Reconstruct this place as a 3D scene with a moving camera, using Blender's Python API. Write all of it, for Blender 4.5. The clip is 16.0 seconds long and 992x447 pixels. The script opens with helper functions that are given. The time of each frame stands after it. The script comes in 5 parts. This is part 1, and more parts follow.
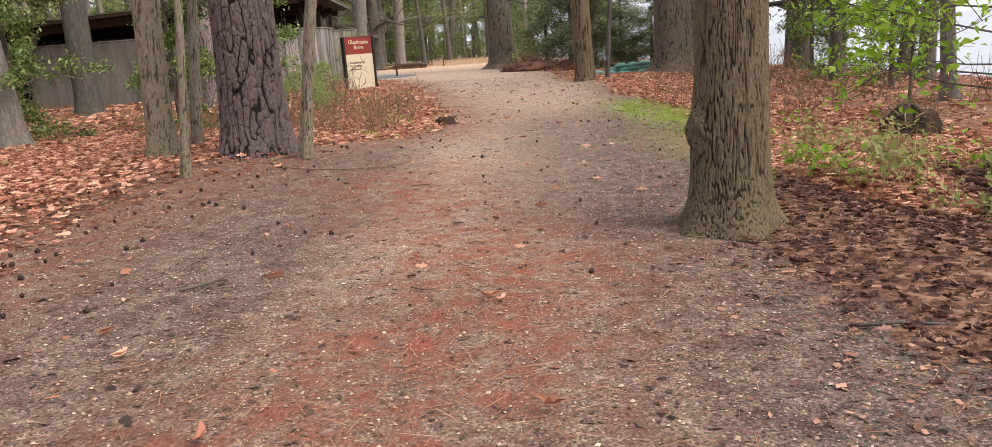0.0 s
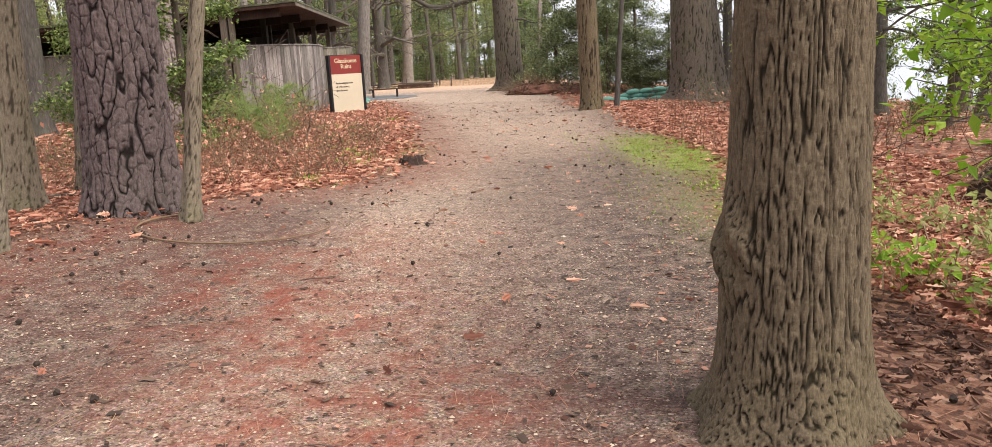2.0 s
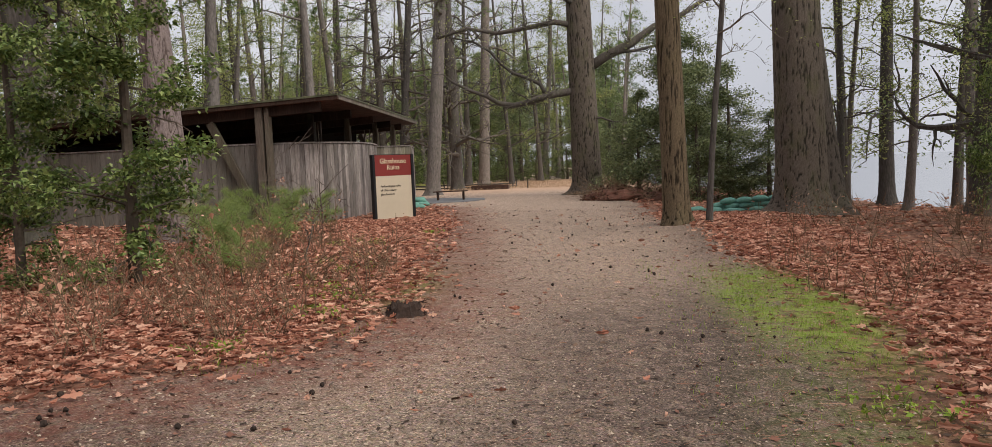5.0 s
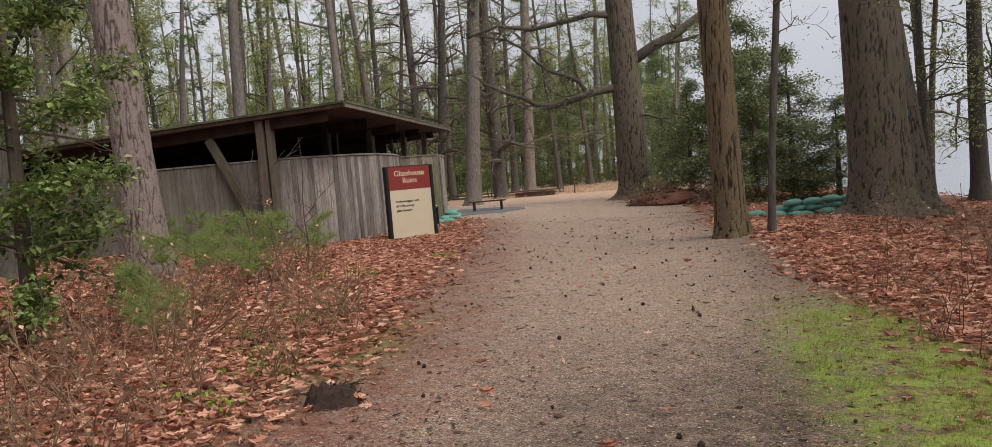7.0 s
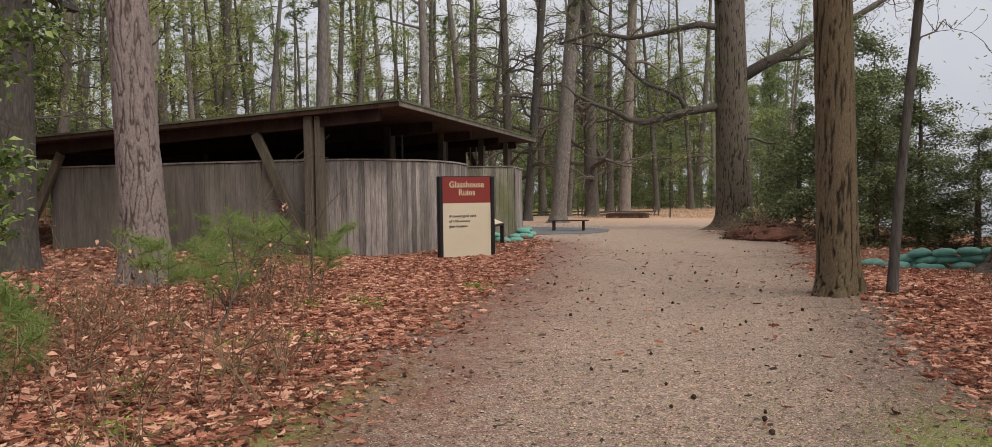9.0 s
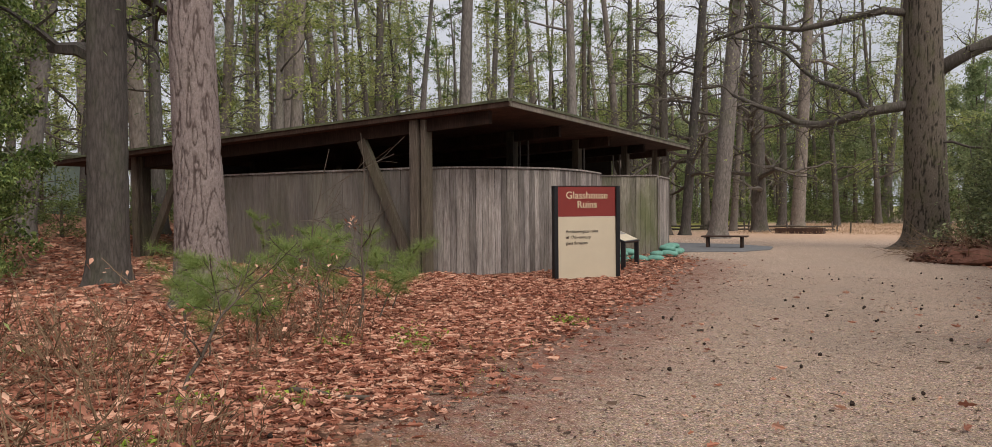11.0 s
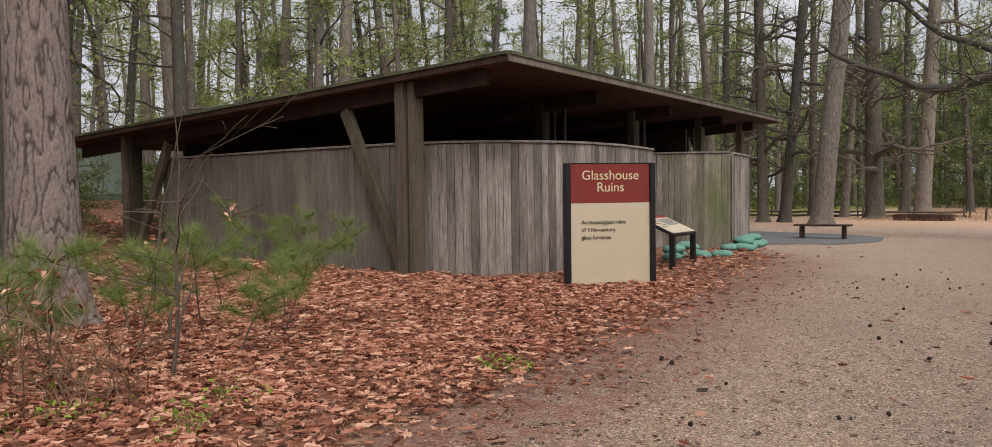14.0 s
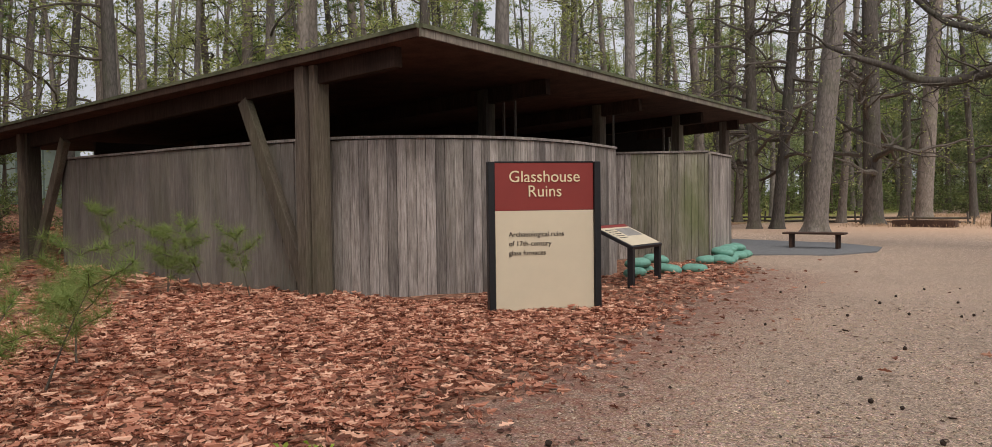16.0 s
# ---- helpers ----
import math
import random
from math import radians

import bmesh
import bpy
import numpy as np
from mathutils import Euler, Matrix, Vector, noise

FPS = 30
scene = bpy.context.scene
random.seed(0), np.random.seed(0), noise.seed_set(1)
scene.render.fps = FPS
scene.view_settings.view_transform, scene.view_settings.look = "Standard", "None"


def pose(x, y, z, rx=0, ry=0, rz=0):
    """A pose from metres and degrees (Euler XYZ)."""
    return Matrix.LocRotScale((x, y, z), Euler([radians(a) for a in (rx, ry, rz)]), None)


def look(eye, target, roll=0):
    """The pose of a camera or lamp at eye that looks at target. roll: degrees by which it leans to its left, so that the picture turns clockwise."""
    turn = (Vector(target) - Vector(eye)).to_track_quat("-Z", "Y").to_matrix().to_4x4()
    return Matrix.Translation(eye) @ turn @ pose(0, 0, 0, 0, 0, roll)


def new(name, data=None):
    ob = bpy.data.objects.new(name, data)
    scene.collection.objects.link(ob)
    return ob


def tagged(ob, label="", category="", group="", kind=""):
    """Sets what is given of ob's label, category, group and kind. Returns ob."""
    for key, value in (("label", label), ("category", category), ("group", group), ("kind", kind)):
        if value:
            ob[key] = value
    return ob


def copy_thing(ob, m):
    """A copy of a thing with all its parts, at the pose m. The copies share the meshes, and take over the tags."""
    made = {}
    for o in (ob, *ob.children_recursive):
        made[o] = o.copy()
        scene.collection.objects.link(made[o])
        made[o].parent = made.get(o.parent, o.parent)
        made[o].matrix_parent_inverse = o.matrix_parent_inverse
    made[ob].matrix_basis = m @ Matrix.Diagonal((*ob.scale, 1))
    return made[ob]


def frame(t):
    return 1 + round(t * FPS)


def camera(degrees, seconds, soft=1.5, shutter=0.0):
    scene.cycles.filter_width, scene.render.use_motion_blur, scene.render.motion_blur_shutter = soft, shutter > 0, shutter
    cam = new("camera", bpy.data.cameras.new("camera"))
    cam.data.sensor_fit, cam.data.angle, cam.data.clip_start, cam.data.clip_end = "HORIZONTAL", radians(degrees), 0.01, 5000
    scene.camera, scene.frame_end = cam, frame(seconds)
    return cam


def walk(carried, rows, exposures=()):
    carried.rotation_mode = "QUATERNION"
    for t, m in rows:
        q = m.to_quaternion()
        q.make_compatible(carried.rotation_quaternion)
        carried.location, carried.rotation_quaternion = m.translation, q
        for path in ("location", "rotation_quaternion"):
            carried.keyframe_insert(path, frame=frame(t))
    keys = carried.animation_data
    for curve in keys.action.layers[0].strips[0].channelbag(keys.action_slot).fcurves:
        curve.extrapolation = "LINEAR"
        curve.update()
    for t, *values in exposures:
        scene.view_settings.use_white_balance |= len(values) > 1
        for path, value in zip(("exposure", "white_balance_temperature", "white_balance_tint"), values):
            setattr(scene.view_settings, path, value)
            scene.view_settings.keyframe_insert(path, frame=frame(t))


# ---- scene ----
cam = camera(62.7, 16.0, soft=0.6)
METRES, EYE, TILT, LEAN, TURN = 22.0, 1.5, -0.9, 0.0, 0.0
ROWS = [
    (0.0, 0.0, 0.0, 0.0, -0.87, -11.58, 4.25),
    (0.5, 0.008, 0.032, 0.0009, -1.09, -11.24, 3.97),
    (1.0, 0.019, 0.0646, 0.0008, -2.39, -11.12, 4.68),
    (1.5, 0.0246, 0.0958, 0.003, 0.23, -10.52, 4.02),
    (2.0, 0.0297, 0.1289, 0.0039, 0.41, -10.21, 3.18),
    (2.5, 0.0339, 0.1616, 0.0056, 4.09, -9.17, 3.15),
    (3.0, 0.038, 0.1965, 0.0062, 4.21, -8.86, 3.08),
    (3.5, 0.0439, 0.229, 0.0074, 6.13, -4.29, 1.53),
    (6.0, 0.0624, 0.3803, 0.0095, 5.79, -2.89, 3.53),
    (6.5, 0.0694, 0.4121, 0.0096, 4.9, -3.45, 4.32),
    (7.0, 0.0713, 0.4437, 0.0131, 10.48, -2.44, 4.73),
    (7.5, 0.0749, 0.4758, 0.0146, 13.0, -1.24, 2.89),
    (8.0, 0.079, 0.5062, 0.0149, 15.0, -0.84, 1.89),
    (8.5, 0.082, 0.5369, 0.0154, 15.33, -1.17, 1.49),
    (9.0, 0.0863, 0.5671, 0.0168, 17.71, -1.18, 0.58),
    (9.5, 0.0876, 0.5953, 0.0175, 20.59, -1.17, 0.04),
    (10.0, 0.0928, 0.6243, 0.0187, 26.4, -0.3, 0.71),
    (12.5, 0.0899, 0.7813, 0.0179, 30.56, -0.33, -0.04),
    (13.0, 0.0883, 0.8118, 0.0188, 30.55, -0.33, -0.13),
    (13.5, 0.0865, 0.841, 0.0198, 34.89, -0.33, -0.24),
    (14.0, 0.0799, 0.8715, 0.0205, 37.38, -1.37, 0.19),
    (14.5, 0.0756, 0.9011, 0.0215, 37.95, -2.51, 0.2),
    (15.0, 0.0666, 0.9298, 0.0218, 37.85, -2.51, 0.37),
    (15.5, 0.0637, 0.9578, 0.0224, 37.75, -1.77, 0.45),
    (16.0, 0.0574, 0.9875, 0.0223, 37.38, -1.06, 0.2),
]
walk(cam, [(t, pose(0, 0, EYE, TILT, LEAN, TURN) @ pose(METRES * x, METRES * y, METRES * z, 90 + pitch, roll, yaw)) for t, x, y, z, yaw, pitch, roll in ROWS],
     [(0.0, 0.79), (1.0, 0.84), (2.0, 0.97), (3.0, 0.36), (3.6, 0.15), (6.0, 0.05), (16.0, 0.07)])

# ---- world and light: bright overcast, early spring ----
world = bpy.data.worlds.new("overcast_sky")
scene.world = world
world.use_nodes = True
wn, wl = world.node_tree.nodes, world.node_tree.links
sky = wn.new("ShaderNodeTexSky")
sky.sky_type, sky.sun_disc = "NISHITA", False
sky.sun_elevation, sky.sun_rotation = radians(48), radians(70)
sky.air_density, sky.dust_density = 1.0, 4.0
grey = wn.new("ShaderNodeHueSaturation")
grey.inputs["Saturation"].default_value = 0.12
grey.inputs["Value"].default_value = 0.10
wl.new(sky.outputs[0], grey.inputs["Color"])
cloud_co = wn.new("ShaderNodeTexCoord")
cloud_noise = wn.new("ShaderNodeTexNoise")
cloud_noise.inputs["Scale"].default_value = 3.0
cloud_noise.inputs["Detail"].default_value = 5.0
wl.new(cloud_co.outputs["Generated"], cloud_noise.inputs["Vector"])
cloud_ramp = wn.new("ShaderNodeValToRGB")
cloud_ramp.color_ramp.elements[0].position, cloud_ramp.color_ramp.elements[0].color = 0.3, (0.51, 0.53, 0.60, 1)
cloud_ramp.color_ramp.elements[1].position, cloud_ramp.color_ramp.elements[1].color = 0.7, (0.73, 0.74, 0.80, 1)
wl.new(cloud_noise.outputs["Fac"], cloud_ramp.inputs[0])
cover = wn.new("ShaderNodeMixRGB")
cover.inputs[0].default_value = 0.85
wl.new(grey.outputs[0], cover.inputs[1])
wl.new(cloud_ramp.outputs[0], cover.inputs[2])
wl.new(cover.outputs[0], wn["Background"].inputs["Color"])
wn["Background"].inputs["Strength"].default_value = 1.0
sun = new("sun", bpy.data.lights.new("sun", "SUN"))
sun.data.energy, sun.data.angle, sun.data.color = 2.7, radians(45), (1.0, 0.93, 0.85)
sun.matrix_world = look((22, -14, 30), (0, 0, 0))


# ---- mesh building ----
class Shape:
    """Vertices and faces of one mesh, gathered and then written at once."""

    def __init__(self):
        self.v, self.f = [], []

    def tube(self, pts, radii, n=8, cap=True):
        pts = [Vector(p) for p in pts]
        base, k = len(self.v), len(pts)
        side = None
        for i, p in enumerate(pts):
            d = (pts[min(i + 1, k - 1)] - pts[max(i - 1, 0)]).normalized()
            if side is None:
                side = d.orthogonal().normalized()
            side = (side - d * side.dot(d)).normalized()
            up = d.cross(side)
            for j in range(n):
                a = 2 * math.pi * j / n
                self.v.append(p + (side * math.cos(a) + up * math.sin(a)) * radii[i])
        for i in range(k - 1):
            for j in range(n):
                a, b = base + i * n + j, base + i * n + (j + 1) % n
                self.f.append((a, b, b + n, a + n))
        if cap:
            self.f.append(tuple(base + j for j in reversed(range(n))))
            self.f.append(tuple(base + (k - 1) * n + j for j in range(n)))

    def box(self, x0, x1, y0, y1, z0, z1, m=None):
        b = len(self.v)
        for z in (z0, z1):
            for x, y in ((x0, y0), (x1, y0), (x1, y1), (x0, y1)):
                p = Vector((x, y, z))
                self.v.append(m @ p if m else p)
        for q in ((3, 2, 1, 0), (4, 5, 6, 7), (0, 1, 5, 4), (1, 2, 6, 5), (2, 3, 7, 6), (3, 0, 4, 7)):
            self.f.append(tuple(b + i for i in q))

    def poly(self, pts):
        b = len(self.v)
        self.v.extend(Vector(p) for p in pts)
        self.f.append(tuple(range(b, b + len(pts))))

    def prism(self, ring, lift):
        """A closed ring of points drawn out along lift."""
        b, n = len(self.v), len(ring)
        ring = [Vector(p) for p in ring]
        self.v.extend(ring)
        self.v.extend(p + Vector(lift) for p in ring)
        self.f.append(tuple(b + i for i in reversed(range(n))))
        self.f.append(tuple(b + n + i for i in range(n)))
        for i in range(n):
            j = (i + 1) % n
            self.f.append((b + i, b + j, b + n + j, b + n + i))

    def mesh(self, name, material, smooth=False):
        me = bpy.data.meshes.new(name)
        me.from_pydata([tuple(p) for p in self.v], [], self.f)
        me.materials.append(material)
        if smooth:
            me.polygons.foreach_set("use_smooth", [True] * len(me.polygons))
        me.update()
        return me


def bevelled(me, width, segments=1):
    bm = bmesh.new()
    bm.from_mesh(me)
    bmesh.ops.recalc_face_normals(bm, faces=bm.faces)
    bmesh.ops.bevel(bm, geom=list(bm.edges), offset=width, segments=segments, affect="EDGES", profile=0.5)
    bm.to_mesh(me)
    bm.free()
    return me


def part(name, shape, material, parent=None, label="", smooth=False, bevel=0.0):
    """One mesh object out of a Shape, under a thing or a part."""
    me = shape if isinstance(shape, bpy.types.Mesh) else shape.mesh(name, material, smooth)
    if bevel:
        bevelled(me, bevel)
    ob = new(name, me)
    if parent is not None:
        ob.parent = parent
        ob.matrix_parent_inverse = parent.matrix_basis.inverted()
    return tagged(ob, label)


def thing(name, label, category, at=(0, 0, 0), group="", kind=""):
    ob = new(name)
    ob.location = at
    ob.empty_display_size = 0.2
    return tagged(ob, label, category, group, kind)


def smooth_step(a, b, x):
    t = np.clip((x - a) / (b - a), 0, 1)
    return t * t * (3 - 2 * t)


# ---- the lie of the land ----
SHORE_Y, SHORE_X = (-40, 5, 30, 45, 60, 90, 160), (15, 13.5, 12.5, 8.5, 5.5, 6, 9)
LEFT_Y, LEFT_X = (-40, 0, 6, 9, 11, 12.3, 13.5, 17, 20, 23, 26, 31, 37, 41, 46, 60, 80), (-3.9, -3.8, -3.9, -3.7, -2.9, -1.9, -1.1, -1.0, -1.5, -1.8, -2.2, -3.2, -4.0, -8, -11, -14, -13)
RIGHT_Y, RIGHT_X = (-40, 0, 5, 10, 14, 19, 25, 35, 45, 60, 80), (2.3, 2.2, 1.75, 2.6, 3.0, 3.5, 3.4, 2.9, 2.4, 2.0, 3.0)


def ground_z(x, y):
    x, y = np.asarray(x, float), np.asarray(y, float)
    z = 0.034 + 0.0032 * np.clip(y, -10, 30) - 0.031 * np.clip(x, -5, 9) * (1 - 0.9 * smooth_step(33, 44, y))
    z = z + 0.13 * np.exp(-((x + 3.2) ** 2 + (y - 10.6) ** 2) / 5)
    z = z - 0.10 * np.exp(-(((x + 7) / 5) ** 2 + ((y - 31) / 4.5) ** 2))
    z = z + 0.10 * np.exp(-((x - 6.9) ** 2 + (y - 29.3) ** 2) / 9)
    z = z + 0.24 * np.exp(-((x - 3.5) ** 2 / 2.2 + (y - 24.8) ** 2 / 7))
    z = z + 0.009 * (np.clip(-x, 5, 17) - 5) * smooth_step(22, 28, y) * (1 - smooth_step(40, 50, y))
    z = z + 0.085 * (np.clip(-x, 17, 36) - 17) * smooth_step(20, 28, y) * (1 - smooth_step(55, 70, y))
    off = smooth_step(0.0, 1.5, np.maximum(np.interp(y, LEFT_Y, LEFT_X) - x, x - np.interp(y, RIGHT_Y, RIGHT_X)))
    z = z + off * (0.03 * np.sin(x * 1.3 + 0.7) * np.cos(y * 0.9) + 0.02 * np.sin(x * 2.9 + y * 2.1)) + 0.012 * np.sin(x * 2.3) * np.sin(y * 1.7)
    shore = np.interp(y, SHORE_Y, SHORE_X)
    return z - 2.4 * smooth_step(shore - 0.5, shore + 3.5, x)


def gz(x, y):
    return float(ground_z(x, y))


# ---- materials ----
def material(name):
    mat = bpy.data.materials.new(name)
    mat.use_nodes = True
    nt = mat.node_tree
    return mat, nt, nt.nodes["Principled BSDF"]


def coords(nt, scale=(1, 1, 1), kind="Object"):
    tc, mp = nt.nodes.new("ShaderNodeTexCoord"), nt.nodes.new("ShaderNodeMapping")
    mp.inputs["Scale"].default_value = scale
    nt.links.new(tc.outputs[kind], mp.inputs["Vector"])
    return mp.outputs[0]


def world_coords(nt, scale=(1, 1, 1)):
    geo, mp = nt.nodes.new("ShaderNodeNewGeometry"), nt.nodes.new("ShaderNodeMapping")
    mp.inputs["Scale"].default_value = scale
    nt.links.new(geo.outputs["Position"], mp.inputs["Vector"])
    return mp.outputs[0]


def noise_tex(nt, vec, scale, detail=4, rough=0.6):
    n = nt.nodes.new("ShaderNodeTexNoise")
    n.inputs["Scale"].default_value, n.inputs["Detail"].default_value, n.inputs["Roughness"].default_value = scale, detail, rough
    nt.links.new(vec, n.inputs["Vector"])
    return n.outputs["Fac"]


def cells(nt, vec, scale, feature="F1", out="Distance"):
    n = nt.nodes.new("ShaderNodeTexVoronoi")
    n.feature = feature
    n.inputs["Scale"].default_value = scale
    nt.links.new(vec, n.inputs["Vector"])
    return n.outputs[out]


def ramp(nt, fac, *stops):
    r = nt.nodes.new("ShaderNodeValToRGB")
    els = r.color_ramp.elements
    while len(els) < len(stops):
        els.new(0.5)
    for e, (p, c) in zip(els, stops):
        e.position, e.color = p, (*c, 1) if len(c) == 3 else c
    nt.links.new(fac, r.inputs[0])
    return r.outputs[0]


def mix(nt, fac, a, b, mode="MIX"):
    m = nt.nodes.new("ShaderNodeMixRGB")
    m.blend_type = mode
    for sock, val in zip(m.inputs, (fac, a, b)):
        if isinstance(val, (int, float)):
            sock.default_value = val
        elif isinstance(val, tuple):
            sock.default_value = (*val, 1)
        else:
            nt.links.new(val, sock)
    return m.outputs[0]


def maths(nt, op, a, b=0.0):
    m = nt.nodes.new("ShaderNodeMath")
    m.operation = op
    for sock, val in zip(m.inputs, (a, b)):
        if isinstance(val, (int, float)):
            sock.default_value = val
        else:
            nt.links.new(val, sock)
    return m.outputs[0]


def relief(nt, bsdf, height, strength, distance):
    b = nt.nodes.new("ShaderNodeBump")
    b.inputs["Strength"].default_value, b.inputs["Distance"].default_value = strength, distance
    nt.links.new(height, b.inputs["Height"])
    nt.links.new(b.outputs[0], bsdf.inputs["Normal"])


def random_of(nt, island=False):
    if island:
        return nt.nodes.new("ShaderNodeNewGeometry").outputs["Random Per Island"]
    return nt.nodes.new("ShaderNodeObjectInfo").outputs["Random"]


def bark_material(name, dark, mid, light, moss=(0.10, 0.12, 0.05), moss_amount=0.3, ridge=14.0, stretch=0.18, depth=0.02, furrow_shade=False):
    mat, nt, bsdf = material(name)
    vec = coords(nt, (1, 1, stretch))
    fine = noise_tex(nt, vec, ridge * 3, 6, 0.7)
    plate = cells(nt, vec, ridge, "DISTANCE_TO_EDGE")
    warp = noise_tex(nt, vec, ridge * 0.8, 4)
    h = mix(nt, 0.45, plate, warp)
    col = ramp(nt, h, (0.12, dark), (0.32, mid), (0.62, light))
    col = mix(nt, 0.35, col, ramp(nt, fine, (0.3, dark), (0.7, light)))
    # crease shading painted in: bark colour goes dark with the relief's depth
    if furrow_shade:
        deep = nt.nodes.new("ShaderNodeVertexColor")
        deep.layer_name = "furrow_shade"
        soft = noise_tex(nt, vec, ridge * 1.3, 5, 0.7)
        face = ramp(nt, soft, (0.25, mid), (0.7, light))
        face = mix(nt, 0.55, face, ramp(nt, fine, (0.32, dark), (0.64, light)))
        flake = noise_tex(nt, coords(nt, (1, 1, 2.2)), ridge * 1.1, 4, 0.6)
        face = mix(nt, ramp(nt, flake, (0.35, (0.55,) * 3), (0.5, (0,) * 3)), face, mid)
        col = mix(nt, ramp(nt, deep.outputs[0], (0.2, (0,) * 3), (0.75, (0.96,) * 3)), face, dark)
        h = mix(nt, 0.5, soft, flake)
    patch = noise_tex(nt, coords(nt, (1, 1, 0.6)), 1.7, 5, 0.65)
    col = mix(nt, ramp(nt, patch, (0.5, (0, 0, 0)), (0.75, (moss_amount,) * 3)), col, moss)
    tint = mix(nt, 1.0, col, ramp(nt, random_of(nt), (0, (0.8, 0.82, 0.85)), (1, (1.1, 1.06, 1.0))), "MULTIPLY")
    nt.links.new(tint, bsdf.inputs["Base Color"])
    bsdf.inputs["Roughness"].default_value = 0.92
    bsdf.inputs["Specular IOR Level"].default_value = 0.2
    relief(nt, bsdf, mix(nt, 0.35, h, fine), 0.9, depth)
    return mat


def plain_material(name, colour, rough=0.6, vary=0.25, scale=8.0, metal=0.0, bump=0.15, spec=0.4):
    mat, nt, bsdf = material(name)
    vec = coords(nt)
    n = noise_tex(nt, vec, scale, 6, 0.65)
    n2 = noise_tex(nt, vec, scale * 0.17, 3)
    lo, hi = tuple(c * (1 - vary) for c in colour), tuple(min(1, c * (1 + vary)) for c in colour)
    nt.links.new(mix(nt, 0.5, ramp(nt, n, (0.3, lo), (0.7, hi)), ramp(nt, n2, (0.35, lo), (0.65, hi))), bsdf.inputs["Base Color"])
    bsdf.inputs["Roughness"].default_value, bsdf.inputs["Metallic"].default_value = rough, metal
    bsdf.inputs["Specular IOR Level"].default_value = spec
    relief(nt, bsdf, n, bump, 0.01)
    return mat


def leaf_material(name, a, b, c, thin=0.35, rough=0.55):
    """Leaves: colour varies from leaf to leaf, some light passes through."""
    mat, nt, bsdf = material(name)
    rnd = random_of(nt, True)
    col = ramp(nt, rnd, (0.0, a), (0.5, b), (1.0, c))
    nt.links.new(col, bsdf.inputs["Base Color"])
    bsdf.inputs["Roughness"].default_value = rough
    bsdf.inputs["Specular IOR Level"].default_value = 0.3
    if thin:
        tr, mx = nt.nodes.new("ShaderNodeBsdfTranslucent"), nt.nodes.new("ShaderNodeMixShader")
        nt.links.new(col, tr.inputs["Color"])
        mx.inputs[0].default_value = thin
        nt.links.new(bsdf.outputs[0], mx.inputs[1])
        nt.links.new(tr.outputs[0], mx.inputs[2])
        nt.links.new(mx.outputs[0], nt.nodes["Material Output"].inputs["Surface"])
    return mat


def board_material(name, dark, mid, light, stain=0.5, green=0.0, differ=1.0):
    """Weathered boards; grain along the length (z), each board a little different."""
    mat, nt, bsdf = material(name)
    vec = world_coords(nt, (1, 1, 0.06))
    grain = noise_tex(nt, vec, 60, 6, 0.7)
    rnd = random_of(nt)
    col = ramp(nt, grain, (0.25, dark), (0.5, mid), (0.75, light))
    col = mix(nt, 1.0, col, ramp(nt, rnd, (0, (1 - 0.46 * differ,) * 3), (0.5, (1 - 0.05 * differ,) * 3), (1, (1 + 0.26 * differ,) * 3)), "MULTIPLY")
    streak = noise_tex(nt, world_coords(nt, (1, 1, 0.10)), 9, 6, 0.7)
    col = mix(nt, ramp(nt, streak, (0.45, (0, 0, 0)), (0.75, (stain,) * 3)), col, dark)
    broad = noise_tex(nt, world_coords(nt, (1, 1, 0.22)), 2.6, 4, 0.6)
    col = mix(nt, 1.0, col, ramp(nt, broad, (0.32, (0.66, 0.65, 0.66)), (0.68, (1.18, 1.17, 1.15))), "MULTIPLY")
    if green:
        g = noise_tex(nt, world_coords(nt, (1, 1, 0.35)), 1.3, 4, 0.6)
        col = mix(nt, ramp(nt, g, (0.45, (0, 0, 0)), (0.7, (green,) * 3)), col, (0.13, 0.15, 0.06))
    nt.links.new(col, bsdf.inputs["Base Color"])
    bsdf.inputs["Roughness"].default_value = 0.9
    bsdf.inputs["Specular IOR Level"].default_value = 0.15
    relief(nt, bsdf, grain, 0.5, 0.004)
    return mat


M_PINE = bark_material("pine_bark", (0.014, 0.010, 0.009), (0.108, 0.078, 0.072), (0.225, 0.17, 0.162), moss_amount=0.1, ridge=16, stretch=0.4, depth=0.012, furrow_shade=True)
M_PALEPINE = bark_material("pinkish_pine_bark", (0.09, 0.065, 0.06), (0.21, 0.165, 0.155), (0.33, 0.27, 0.255), moss_amount=0.12, ridge=16, stretch=0.5, depth=0.01, furrow_shade=True)
M_OAK = bark_material("ridged_bark", (0.027, 0.020, 0.012), (0.122, 0.090, 0.056), (0.225, 0.17, 0.11), moss=(0.15, 0.14, 0.05), moss_amount=0.22, ridge=34, stretch=0.2, depth=0.012, furrow_shade=True)
M_DARKOAK = bark_material("dark_ridged_bark", (0.028, 0.023, 0.018), (0.105, 0.085, 0.068), (0.20, 0.165, 0.135), moss=(0.11, 0.12, 0.045), moss_amount=0.5, ridge=30, stretch=0.2, depth=0.014, furrow_shade=True)
M_GREYBARK = bark_material("grey_bark", (0.065, 0.055, 0.05), (0.21, 0.18, 0.16), (0.33, 0.29, 0.265), moss_amount=0.3, ridge=12, stretch=0.3, depth=0.012)
